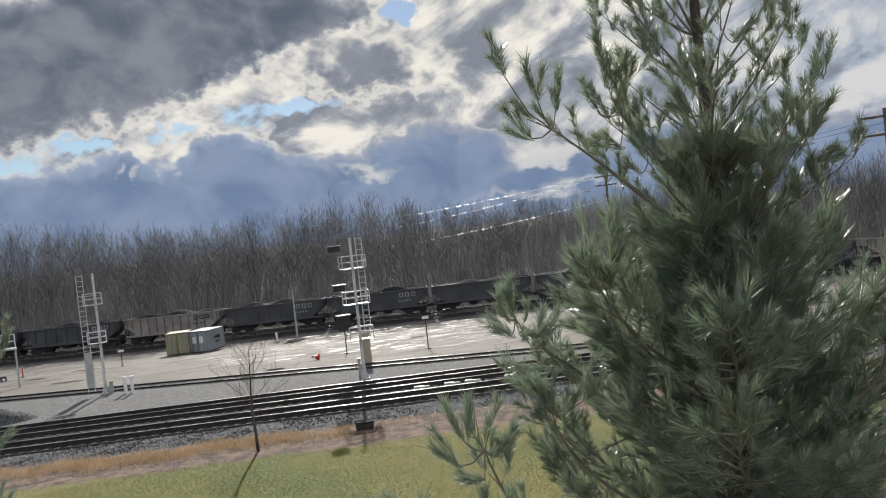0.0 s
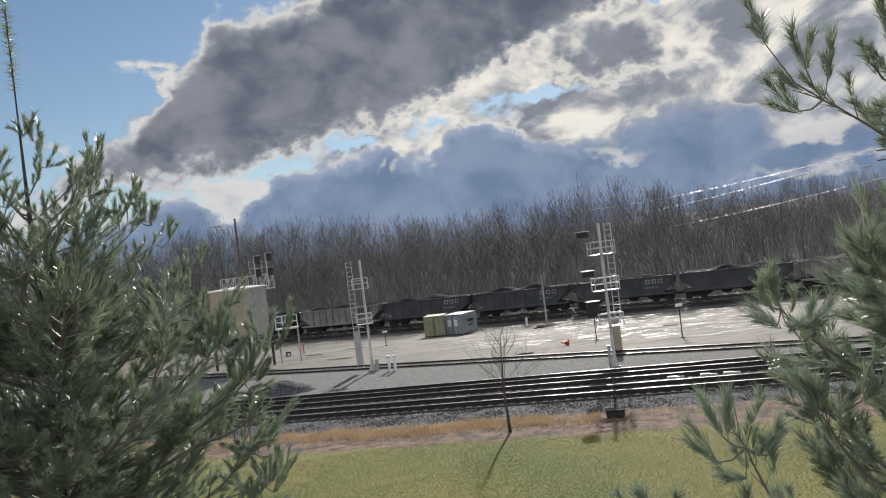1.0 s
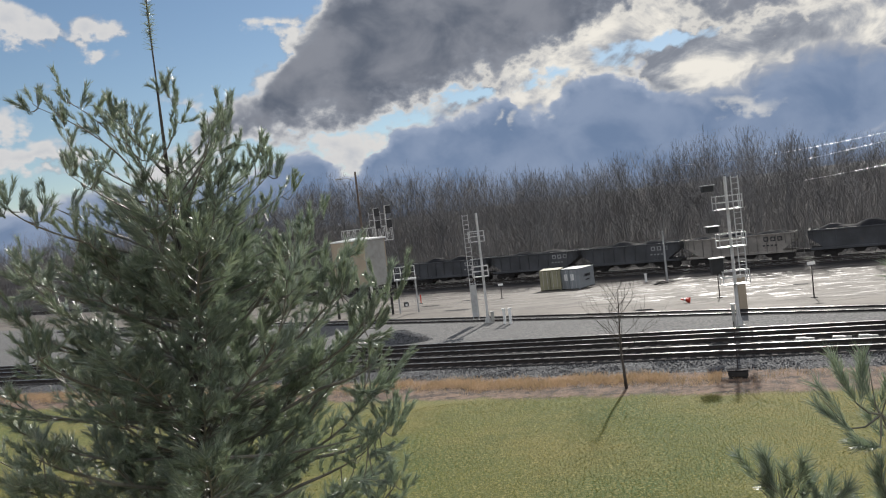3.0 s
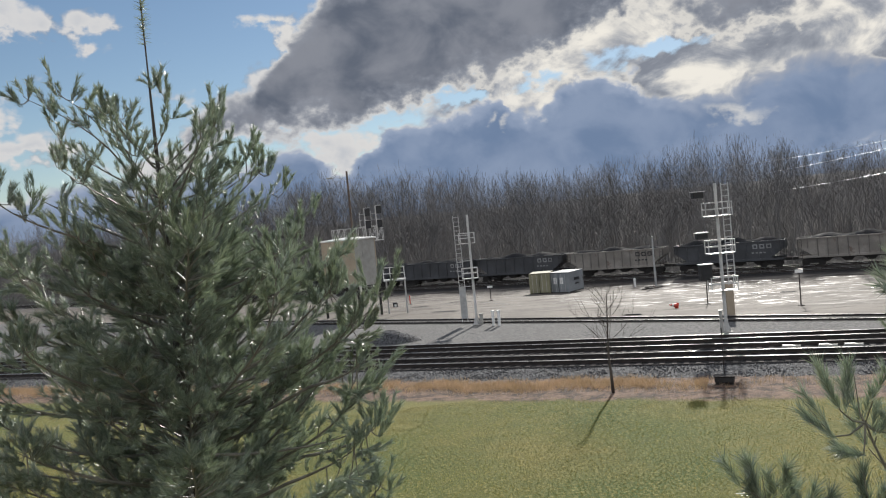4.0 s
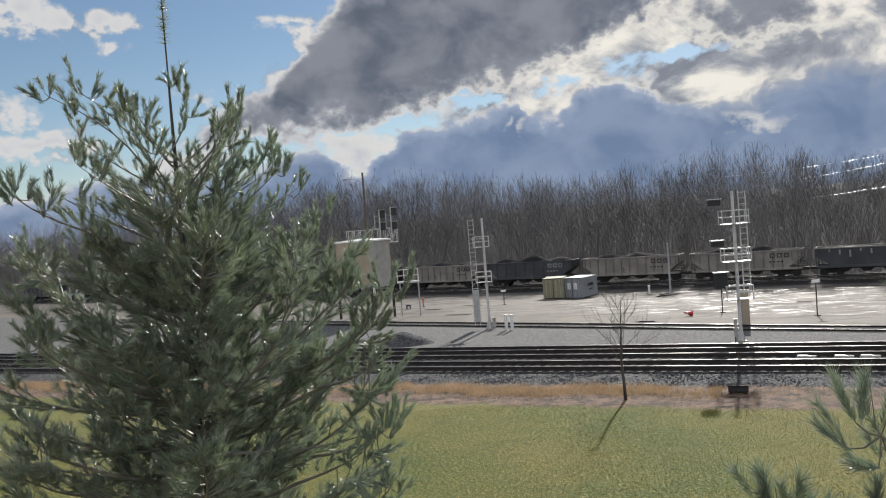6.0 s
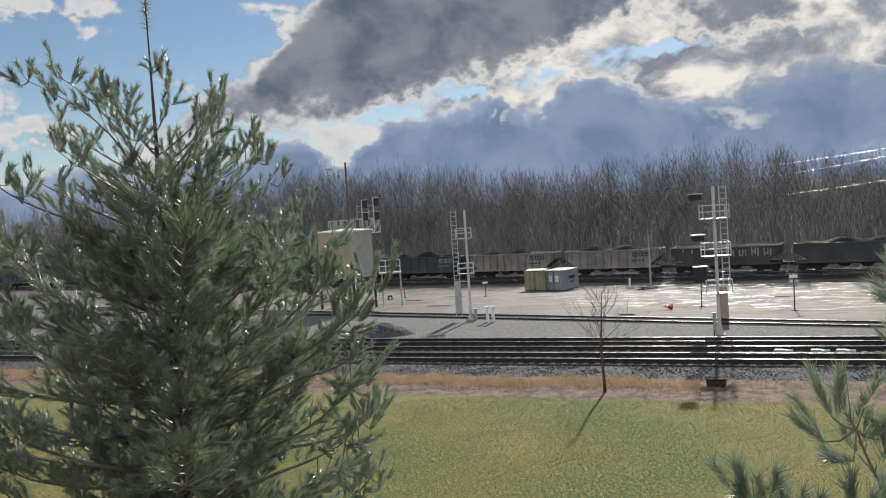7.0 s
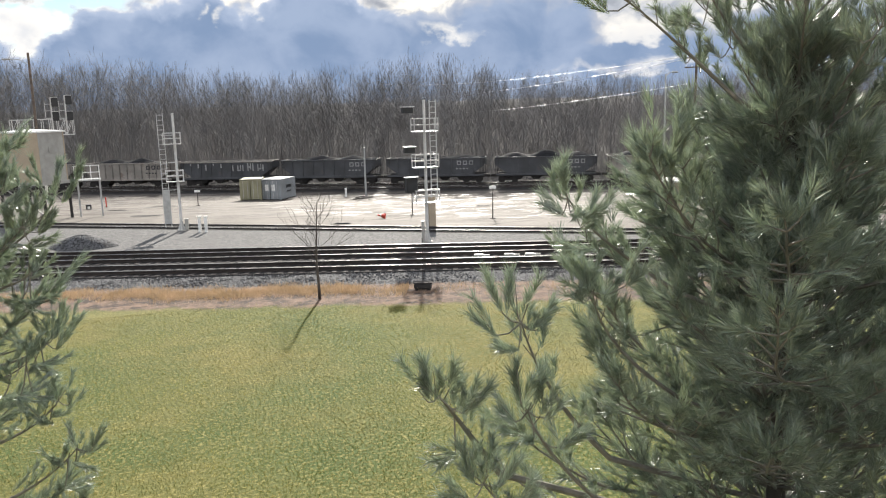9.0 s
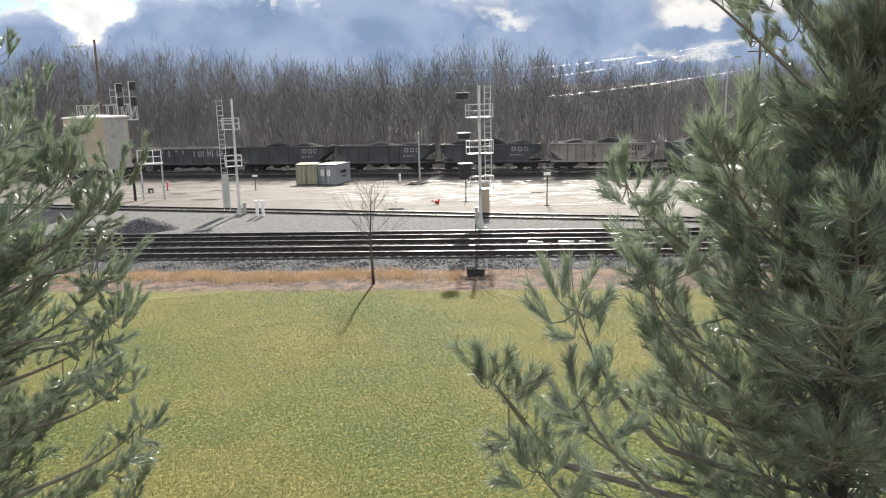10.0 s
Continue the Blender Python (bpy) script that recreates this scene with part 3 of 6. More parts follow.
def hopper_car(kind, seed):
    """A loaded coal hopper at the origin, 13.3 m long; its lettered side faces -y after the turn."""
    rnd = random.Random(seed)
    dark_car = kind != "light"
    paint = M["hopper_dark"] if dark_car else M["hopper_light"]
    label = {"light": "pale weathered ribbed coal hopper car, heaped with coal", "dark": "black coal hopper car heaped with coal",
             "tagged": "black coal hopper car with pale graffiti and a pale top edge"}[kind]
    car = thing("hopper_car", Matrix.Identity(4), label, "coal wagon", "cars of the coal train")
    half, top, low, wide = CAR_LEN / 2, 3.4, 1.1, 1.52
    body = Mesh()
    # tub with sloped ends
    prof = [(-half, top), (half, top), (half, 2.5), (half - 1.6, 1.35), (half - 1.6, low), (-half + 1.6, low), (-half + 1.6, 1.35), (-half, 2.5)]
    n = len(prof)
    verts = [(x, y, z) for y in (-wide + 0.06, wide - 0.06) for x, z in prof]
    body.add(verts, [tuple(range(n)), tuple(reversed(range(n, 2 * n)))] + [(i, (i + 1) % n + 0, n + (i + 1) % n, n + i) for i in range(1, n)])
    tub = part("body", body, paint, car)
    rim_mesh = Mesh()
    for y in (-wide, wide):
        rim_mesh.box((0, y, top - 0.05), (CAR_LEN, 0.16, 0.16), bevel=0.02)
    for x in (-half + 0.08, half - 0.08):
        rim_mesh.box((x, 0, top - 0.05), (0.16, 2 * wide - 0.18, 0.16), bevel=0.02)
    part("top_rim", rim_mesh, M["hopper_light"] if kind == "tagged" else paint, tub, "pale top rim" if kind == "tagged" else "")
    for side in (-1, 1):
        sill = Mesh().box((0, side * (wide - 0.02), low + 0.02), (CAR_LEN - 0.2, 0.14, 0.28), bevel=0.02)
        part("side_sill", sill, paint, car)
    count = 12 if not dark_car else 9
    for side in (-1, 1):
        for i in range(count + 1):
            x = -half + 0.12 + (CAR_LEN - 0.24) * i / count
            lowest = low if abs(x) < half - 1.5 else 2.1
            part("rib", Mesh().box((x, side * (wide + 0.0), (top + lowest) / 2), (0.10, 0.13, top - lowest - 0.1)), paint if dark_car else M["hopper_rib"], tub)
    for x in (-half + 0.35, half - 0.35):
        for side in (-1, 1):
            rails = Mesh()
            for dx in (-0.2, 0.2):
                rails.box((x + dx, side * (wide + 0.09), 2.05), (0.04, 0.04, 2.5))
            for k in range(7):
                rails.box((x, side * (wide + 0.09), 1.0 + 0.38 * k), (0.4, 0.03, 0.03))
            part("end_ladder", rails, M["under"], car)
    heap = Mesh()
    nx, ny = 18, 6
    hgt = 0.15 if kind == "tagged" else rnd.uniform(0.45, 0.9)
    for i in range(nx + 1):
        for j in range(ny + 1):
            a, b = i / nx * 2 - 1, j / ny * 2 - 1
            h = hgt * max(0, 1 - abs(a) ** 3) * (1 - b * b) * (0.75 + 0.35 * math.sin(a * 9 + seed)) + rnd.uniform(0, 0.06)
            heap.v.append((a * (half - 0.1), b * (wide - 0.12), top - 0.15 + h))
    heap.f = [(i * (ny + 1) + j, (i + 1) * (ny + 1) + j, (i + 1) * (ny + 1) + j + 1, i * (ny + 1) + j + 1) for i in range(nx) for j in range(ny)]
    part("coal_load", heap, M["coal"], car, "heaped black coal")
    for x in (-3.6, -1.2, 1.2, 3.6):
        vs = [(x - 1.0, -1.2, low), (x + 1.0, -1.2, low), (x + 1.0, 1.2, low), (x - 1.0, 1.2, low),
              (x - 0.35, -1.0, 0.45), (x + 0.35, -1.0, 0.45), (x + 0.35, 1.0, 0.45), (x - 0.35, 1.0, 0.45)]
        part("hopper_chute", Mesh().add(vs, [(0, 1, 5, 4), (1, 2, 6, 5), (2, 3, 7, 6), (3, 0, 4, 7), (7, 6, 5, 4)]), M["under"], car)
    part("centre_sill", Mesh().box((0, 0, 0.95), (CAR_LEN + 1.2, 0.5, 0.35)), M["under"], car)
    for x in (-half + 1.75, half - 1.75):
        truck = Mesh()
        for side in (-1, 1):
            truck.add([(x - 1.1, side * 0.98, 0.62), (x - 0.9, side * 0.98, 0.36), (x + 0.9, side * 0.98, 0.36), (x + 1.1, side * 0.98, 0.62), (x + 0.3, side * 0.98, 0.8), (x - 0.3, side * 0.98, 0.8),
                       (x - 1.1, side * 1.1, 0.62), (x - 0.9, side * 1.1, 0.36), (x + 0.9, side * 1.1, 0.36), (x + 1.1, side * 1.1, 0.62), (x + 0.3, side * 1.1, 0.8), (x - 0.3, side * 1.1, 0.8)],
                      [(0, 1, 2, 3, 4, 5), (11, 10, 9, 8, 7, 6)] + [(i, (i + 1) % 6, 6 + (i + 1) % 6, 6 + i) for i in range(6)])
        truck.box((x, 0, 0.62), (0.35, 2.2, 0.3))
        bogie = part("bogie", truck, M["under"], car)
        for dx in (-0.88, 0.88):
            wheels = Mesh().tube([(x + dx, -0.8, 0.46), (x + dx, 0.8, 0.46)], 0.08, 8)
            for y in (-0.75, 0.75):
                wheels.tube([(x + dx, y - 0.065, 0.46), (x + dx, y + 0.065, 0.46)], 0.46, 18)
            part("wheelset", wheels, M["under"], bogie)
    if kind != "tagged":
        ink = M["black"] if not dark_car else M["pale_ink"]
        for side in (-1, 1):
            for k in range(3):
                part("company_mark", mark_block(half - 3.7 + k * 0.8, side, 2.5, 0.55, 0.55, wide + 0.09), ink, car, "plain block mark")
            for k in range(4):
                part("stencil_bar", Mesh().box(((half - 3.7 + k * 0.45) * side, -side * (wide + 0.08), 2.0), (0.28, 0.02, 0.16)), ink, car)
    if kind == "tagged":
        for side in (-1, 1):
            for k in range(7):
                x = side * (half - 5.6 + k * 0.72)
                h = rnd.uniform(0.8, 1.1)
                stroke = Mesh().box((x, -side * (wide + 0.085), 2.1 + h / 2), (0.16, 0.02, h))
                if k % 2:
                    stroke.box((x + 0.22 * side, -side * (wide + 0.085), 2.1 + h * rnd.uniform(0.1, 0.9)), (0.36, 0.02, 0.2))
                    stroke.box((x + 0.4 * side, -side * (wide + 0.087), 2.2 + h / 2), (0.14, 0.02, h * 0.8))
                part("graffiti", stroke, M["pale_ink"], car, "pale painted graffiti stroke")
            for k in range(5):
                x = side * (-half + 1.6 + k * 1.1)
                part("graffiti", Mesh().box((x, -side * (wide + 0.085), top - 0.35 - 0.2 * (k % 3)), (0.18, 0.02, 0.3 + 0.25 * (k % 3))), M["pale_ink"], car, "pale painted graffiti stroke")
    return car


# head end first: distance of each car's front along the track at 6.5 s
KINDS = {0: "light", 5: "light", 7: "light", 8: "light", 9: "tagged", 13: "light", 16: "light", 17: "light"}
train = []
for i in range(-2, 19):
    train.append((hopper_car(KINDS.get(i, "dark"), i + 40), 75.3 + (CAR_PITCH if i > 5 else 13.9) * (5 - i)))


def motions():
    """The coal train rolls steadily to the left."""
    start = Vector((53.45, 90.45, -1.9))
    for car, front in train:
        rows = []
        for t in (0, 0.1, 0.2, 0.5, 1, 2, 3, 4, 5, 6, 7, 8, 9, 9.5, 9.8, 9.9, 10):
            p = start + Vector((-0.873, 0.487, 0)) * (front - CAR_LEN / 2 + SPEED * (t - 6.5))
            rows.append((t, pose(p.x, p.y, p.z, 0, 0, TURN3)))
        walk(car, rows)


# ---- woods behind the train ----
def bare_tree(rnd, height, depth=4):
    """Segments (a, b, ra, rb) of one leafless tree: trunk, limbs, branches and twigs."""
    segs = []

    def grow(p, d, length, r, level):
        n = 3 if level < 2 else 2
        for k in range(n):
            q = p + d * (length / n)
            r2 = r * 0.80
            segs.append((p, q, r, r2))
            d = (d + Vector((rnd.gauss(0, 1), rnd.gauss(0, 1), rnd.gauss(0.12, 0.6))) * (0.12 + 0.09 * level)).normalized()
            p, r = q, r2
            if level < depth:
                for _ in range(2 if 0 < level < 3 else rnd.randint(1, 2)):
                    side = Vector((rnd.gauss(0, 1), rnd.gauss(0, 1), rnd.gauss(0.2, 0.4))).normalized()
                    nd = (d * rnd.uniform(0.7, 1.2) + side * rnd.uniform(0.55, 1.05) + Vector((0, 0, 0.18))).normalized()
                    grow(p, nd, length * rnd.uniform(0.48, 0.74), max(r * 0.5, 0.014), level + 1)
        if level < depth:
            grow(p, d, length * 0.62, r * 0.85, level + 1)

    grow(Vector((0, 0, -0.3)), Vector((rnd.gauss(0, 0.04), rnd.gauss(0, 0.04), 1)).normalized(), height * 0.36, height * 0.0056, 0)
    return segs


def segs_arrays(segs, thick=1.0):
    """A tree 17 m tall: thin strips for twigs, three-sided prisms for the rest."""
    V, F = [], []
    tall = 17.0 / max(b.z for a, b, ra, rb in segs)
    segs = [(Vector((a.x, a.y, a.z * tall)), Vector((b.x, b.y, b.z * tall)), ra, rb) for a, b, ra, rb in segs]
    for a, b, ra, rb in segs:
        d = (b - a).normalized()
        s = d.cross(Vector((0, 0, 1)) if abs(d.z) < 0.9 else Vector((1, 0, 0))).normalized()
        w = d.cross(s)
        k = len(V)
        ra, rb = max(ra, 0.015) * thick, max(rb, 0.012) * thick
        if ra < 0.05:
            V += [a - s * ra, a + s * ra, b + s * rb, b - s * rb]
            F += [(k, k + 1, k + 2), (k, k + 2, k + 3)]
        else:
            for p, r in ((a, ra), (b, rb)):
                V += [p + s * r, p + (w * 0.866 - s * 0.5) * r, p - (w * 0.866 + s * 0.5) * r]
            for i in range(3):
                j = (i + 1) % 3
                F += [(k + i, k + j, k + 3 + j), (k + i, k + 3 + j, k + 3 + i)]
    return np.array([tuple(v) for v in V], np.float32), np.array(F, np.int32)


def woods():
    rnd = random.Random(11)
    kinds = [segs_arrays(bare_tree(random.Random(s), 17.0), 0.95) for s in range(8)]
    plain = [segs_arrays(bare_tree(random.Random(s + 50), 17.0, 3), 1.1) for s in range(8)]
    V, F, k = [], [], 0
    spots = []
    for row, (c, gap) in enumerate(((116, 5.2), (120, 5.0), (125, 4.6), (131, 4.4), (138, 4.6), (147, 5.0), (158, 5.8), (172, 6.5), (190, 8))):
        s = -270.0
        while s < 95 + row * 6:
            p = N3 * (c + rnd.uniform(-2.5, 2.5)) + U3 * s
            spots.append((p, row))
            s += gap * rnd.uniform(0.6, 1.4)
    for p, row in spots:
        az_p, dist = math.degrees(math.atan2(-p.x, p.y)), math.hypot(p.x, p.y)
        v, f = (kinds if az_p < 14 and (row < 2 or (row < 3 and rnd.random() < 0.3)) else plain)[rnd.randrange(8)]
        # the tree line keeps an even height over the slope, higher on the knoll
        line_el = np.interp(az_p, [-57, -48, -36, -28, -24, -21, -17, -11, -5, 1, 6, 10, 29, 45], [2.4, 2.8, 2.0, 2.1, 3.6, 3.9, 3.3, 2.9, 3.3, 3.8, 4.1, 3.4, 1.6, 1.2])
        h = (8.1 + dist * math.tan(radians(line_el + rnd.gauss(-0.25, 0.45))) - ground_z(p.x, p.y)) / 17.0
        h = min(max(h, 0.2), 1.5)
        w = rnd.uniform(0, 6.28)
        c, s = math.cos(w), math.sin(w)
        r = np.array([[c, -s, 0], [s, c, 0], [0, 0, 1]], np.float32) * np.array([[h * 1.05], [h * 1.05], [h]], np.float32)
        V.append(v @ r.T + np.array([p.x, p.y, ground_z(p.x, p.y)], np.float32))
        F.append(f + k)
        k += len(v)
    ob = new("bare_woods", arrays_mesh("bare_woods", np.concatenate(V), np.concatenate(F), M["forest"]))
    tagged(ob, "dense grey-brown leafless winter woods on a slope", "woods", kind="stuff")
    # undergrowth: thin upright stems that close the view between the trunks
    n = 90000
    g = np.random.default_rng(5)
    c = 113 + g.random(n) ** 1.5 * 80
    s = -280 + g.random(n) * 400
    px, py = N3.x * c + U3.x * s, N3.y * c + U3.y * s
    pz = np.array([ground_z(x, y) for x, y in zip(px, py)])
    h = g.uniform(1.0, 6.0, n) * (0.4 + 0.6 * (c > 118) + 0.7 * (c > 135))
    lean = g.normal(0, 0.30, (n, 2)) * h[:, None]
    wd = g.uniform(0.014, 0.032, n)
    base = np.stack([px, py, pz], 1)
    tip = base + np.stack([lean[:, 0], lean[:, 1], h], 1)
    V = np.stack([base - np.stack([wd, wd * 0, wd * 0], 1), base + np.stack([wd, wd * 0, wd * 0], 1), tip], 1).reshape(-1, 3)
    F = np.arange(3 * n).reshape(n, 3)
    tagged(new("undergrowth", arrays_mesh("undergrowth", V, F, M["brush"])), "tangled leafless undergrowth and saplings", "undergrowth", kind="stuff")


woods()


# ---- white pines ----
def shoot_kinds(seed, count, needle_n, needle_len, width, wide=0, slim=1.0):
    """Needle brushes along +z, as arrays of triangles: bundles leaning forward round a short stem."""
    out = []
    for k in range(count):
        g = np.random.default_rng(seed + k)
        L = (g.uniform(0.10, 0.19) if k % 2 else g.uniform(0.05, 0.11)) if wide < 1 else 0.24
        n = int(needle_n * g.uniform(0.8, 1.2))
        t = g.random(n) ** 0.8
        ang = g.random(n) * 2 * np.pi
        tilt = np.radians((g.uniform(14, 48, n) if k % 2 else g.uniform(22, 80, n)) * slim if wide < 1 else g.uniform(55, 105, n)) * (1.15 - 0.45 * t)
        ln = needle_len * g.uniform(0.75, 1.15, n)
        base = np.stack([0.004 * np.cos(ang), 0.004 * np.sin(ang), t * L], 1)
        way_n = np.stack([np.cos(ang) * np.sin(tilt), np.sin(ang) * np.sin(tilt), np.cos(tilt)], 1)
        side = np.cross(way_n, g.normal(0, 1, (n, 3)))
        side /= np.linalg.norm(side, axis=1, keepdims=True)
        w = width * g.uniform(0.7, 1.2, n)[:, None]
        droop = np.array([0, 0, 0]) + g.normal(0, 0.006, (n, 3))
        V = np.stack([base - side * w, base + side * w, base + way_n * ln[:, None] + droop], 1).reshape(-1, 3)
        out.append(V.astype(np.float32))
    return out


def basis(d, roll):
    d = d.normalized()
    s = d.cross(Vector((0, 0, 1)) if abs(d.z) < 0.95 else Vector((1, 0, 0))).normalized()
    w = d.cross(s)
    c, q = math.cos(roll), math.sin(roll)
    a, b = s * c + w * q, w * c - s * q
    return np.array([[a.x, b.x, d.x], [a.y, b.y, d.y], [a.z, b.z, d.z]], np.float32)


def tuft(rnd, shoots, p, d, size=1.0, count=3):
    """The end of a twig: one long brush and a few shorter ones round it, all leaning up."""
    shoots.append((p, (d + Vector((rnd.gauss(0, 0.25), rnd.gauss(0, 0.25), 0.2))).normalized(), size * rnd.uniform(0.9, 1.2)))
    s = d.cross(Vector((0, 0, 1)) if abs(d.z) < 0.9 else Vector((1, 0, 0))).normalized()
    w = d.cross(s)
    a0 = rnd.uniform(0, 6.28)
    for k in range(count):
        a = a0 + 6.28 * k / count + rnd.uniform(-0.5, 0.5)
        dd = (d + (s * math.cos(a) + w * math.sin(a)) * rnd.uniform(0.4, 1.0) + Vector((0, 0, 0.3))).normalized()
        shoots.append((p - d * rnd.uniform(0.02, 0.12), dd, size * rnd.uniform(0.65, 0.9)))


def limb(rnd, start, way_h, rise, length, sweep, shoots, wood, density=1.0, r0=0.02):
    """One branch of a whorl: it runs out, turns up at its end, and carries fans of side twigs with needle tufts."""
    n = max(5, int(length / 0.14))
    d = (Vector((way_h.x, way_h.y, 0)).normalized() * math.cos(radians(rise)) + Vector((0, 0, math.sin(radians(rise))))).normalized()
    pts, p = [start], start
    for i in range(n):
        f = i / n
        d = (d + Vector((0, 0, sweep * f * 1.8 / n)) + Vector((rnd.gauss(0, 1), rnd.gauss(0, 1), rnd.gauss(0, 1))) * 0.06).normalized()
        p = p + d * (length / n)
        pts.append(p)
    wood.tube(pts, [r0 * (1 - 0.8 * i / n) + 0.002 for i in range(n + 1)], 5, caps=False)
    tuft(rnd, shoots, pts[-1], (pts[-1] - pts[-2]).normalized(), 1.1, 4)
    for i in range(max(1, int(n * 0.2)), n + 1):
        f = i / n
        a = (pts[i] - pts[i - 1]).normalized()
        s = a.cross(Vector((0, 0, 1))).normalized()
        for side in (-1, 1):
            if rnd.random() > 0.84 * density:
                continue
            ln = (0.16 + 0.5 * min(1 - f, 0.3 + f)) * min(1.0, 0.45 + length * 0.42) * rnd.uniform(0.6, 1.15)
            dd = (a * rnd.uniform(0.7, 1.0) + s * side * rnd.uniform(0.5, 1.0) + Vector((0, 0, rnd.uniform(-0.35, 0.45)))).normalized()
            m = max(2, int(ln / 0.14))
            line = [pts[i]]
            for j in range(m):
                dd = (dd + Vector((rnd.gauss(0, 0.08), rnd.gauss(0, 0.08), 0.10 + rnd.gauss(0, 0.10)))).normalized()
                line.append(line[-1] + dd * (ln / m))
                if 0 < j < m - 1 and rnd.random() < 0.7:
                    tw = (dd + s * rnd.choice((-1, 1)) * rnd.uniform(0.5, 0.9) + Vector((0, 0, rnd.uniform(0, 0.5)))).normalized()
                    tip = line[-1] + tw * rnd.uniform(0.08, 0.18)
                    wood.tube([line[-1], tip], [0.004, 0.003], 3, caps=False)
                    tuft(rnd, shoots, tip, tw, rnd.uniform(0.75, 1.0), 1)
            wood.tube(line, [0.007 - 0.004 * j / m for j in range(m + 1)], 4, caps=False)
            tuft(rnd, shoots, line[-1], dd, rnd.uniform(0.85, 1.1), 2)
            shoots.append((line[-2], dd, rnd.uniform(0.8, 1.0)))


def brush_kinds(seed, count, needle_n, width, length=0.095, spread=1.0):
    """Long slim shoots along +z, 0.34 long with their needles: close to the stem, a little open at the tip."""
    out = []
    for k in range(count):
        g = np.random.default_rng(seed + k)
        t = g.random(needle_n) ** 0.7
        ang = g.random(needle_n) * 2 * np.pi
        tilt = np.radians(g.uniform(8, 26, needle_n) + 14 * (t > 0.85) * g.random(needle_n)) * spread
        ln = length * g.uniform(0.75, 1.1, needle_n)
        bow = 0.03 * np.sin(t * 2.2 + g.uniform(-0.6, 0.6))
        base = np.stack([bow + 0.004 * np.cos(ang), 0.004 * np.sin(ang), t * 0.25], 1)
        way_n = np.stack([np.cos(ang) * np.sin(tilt), np.sin(ang) * np.sin(tilt), np.cos(tilt)], 1)
        side = np.cross(way_n, g.normal(0, 1, (needle_n, 3)))
        side /= np.linalg.norm(side, axis=1, keepdims=True)
        w = width * g.uniform(0.7, 1.2, needle_n)[:, None]
        out.append(np.stack([base - side * w, base + side * w, base + way_n * ln[:, None]], 1).reshape(-1, 3).astype(np.float32))
    return out


def bough(rnd, axis, stem, tips, shoots, long_ones, tree, fill=0.7, spare=2):
    """An open branch: a curved stem from the trunk whose twigs end in long upturned brushes."""
    wood = Mesh()
    root = axis(stem[0].z - 0.45 * ((stem[0] - axis(stem[0].z)).length))
    a, b, c = stem
    bulge = 2 * b - (a + c) / 2
    line = [root] + [a * (1 - f) ** 2 + bulge * 2 * f * (1 - f) + c * f * f for f in [i / 8 for i in range(9)]]
    r0 = 0.006 + 0.006 * (c - root).length
    wood.tube(line, [r0 * (1 - i / 11) for i in range(10)], 6, caps=False)
    for q in tips:
        j = min(range(2, 10), key=lambda i: (line[i] - q).length + 0.3 * abs(q.z - line[i].z - 0.8 * (Vector((q.x, q.y, 0)) - Vector((line[i].x, line[i].y, 0))).length))
        gap = q - line[j]
        up = (gap.normalized() + Vector((0, 0, 0.7))).normalized()
        foot = q - up * min(0.34, gap.length * 0.85)
        elbow = (line[j] + foot) / 2 + Vector((0, 0, -0.15 * (foot - line[j]).length))
        wood.tube([line[j], elbow, foot], [0.0055, 0.0045, 0.0035], 4, caps=False)
        long_ones.append((foot, q))
        wood.tube([foot, foot.lerp(q, 0.7)], [0.0035, 0.002], 3, caps=False)
        # shorter brushes round the foot of the long one
        for _ in range(spare):
            way_s = (up + Vector((rnd.gauss(0, 0.27), rnd.gauss(0, 0.27), rnd.gauss(0, 0.2)))).normalized()
            long_ones.append((foot - up * rnd.uniform(0.0, 0.05), foot + way_s * rnd.uniform(0.18, 0.30)))
    for i in range(3, 10):
        d = (line[i] - line[i - 1]).normalized()
        s = d.cross(Vector((0, 0, 1))).normalized()
        for side in (-1, 1):
            if rnd.random() < fill:
                way_s = (d * 0.8 + s * side * rnd.uniform(0.3, 0.9) + Vector((0, 0, rnd.uniform(0.1, 0.6)))).normalized()
                e = line[i] + way_s * rnd.uniform(0.04, 0.16)
                wood.tube([line[i], e], [0.004, 0.003], 3, caps=False)
                long_ones.append((e, e + (way_s + Vector((0, 0, 0.5))).normalized() * rnd.uniform(0.16, 0.27)))
    part("branch", wood, M["twig"], tree)


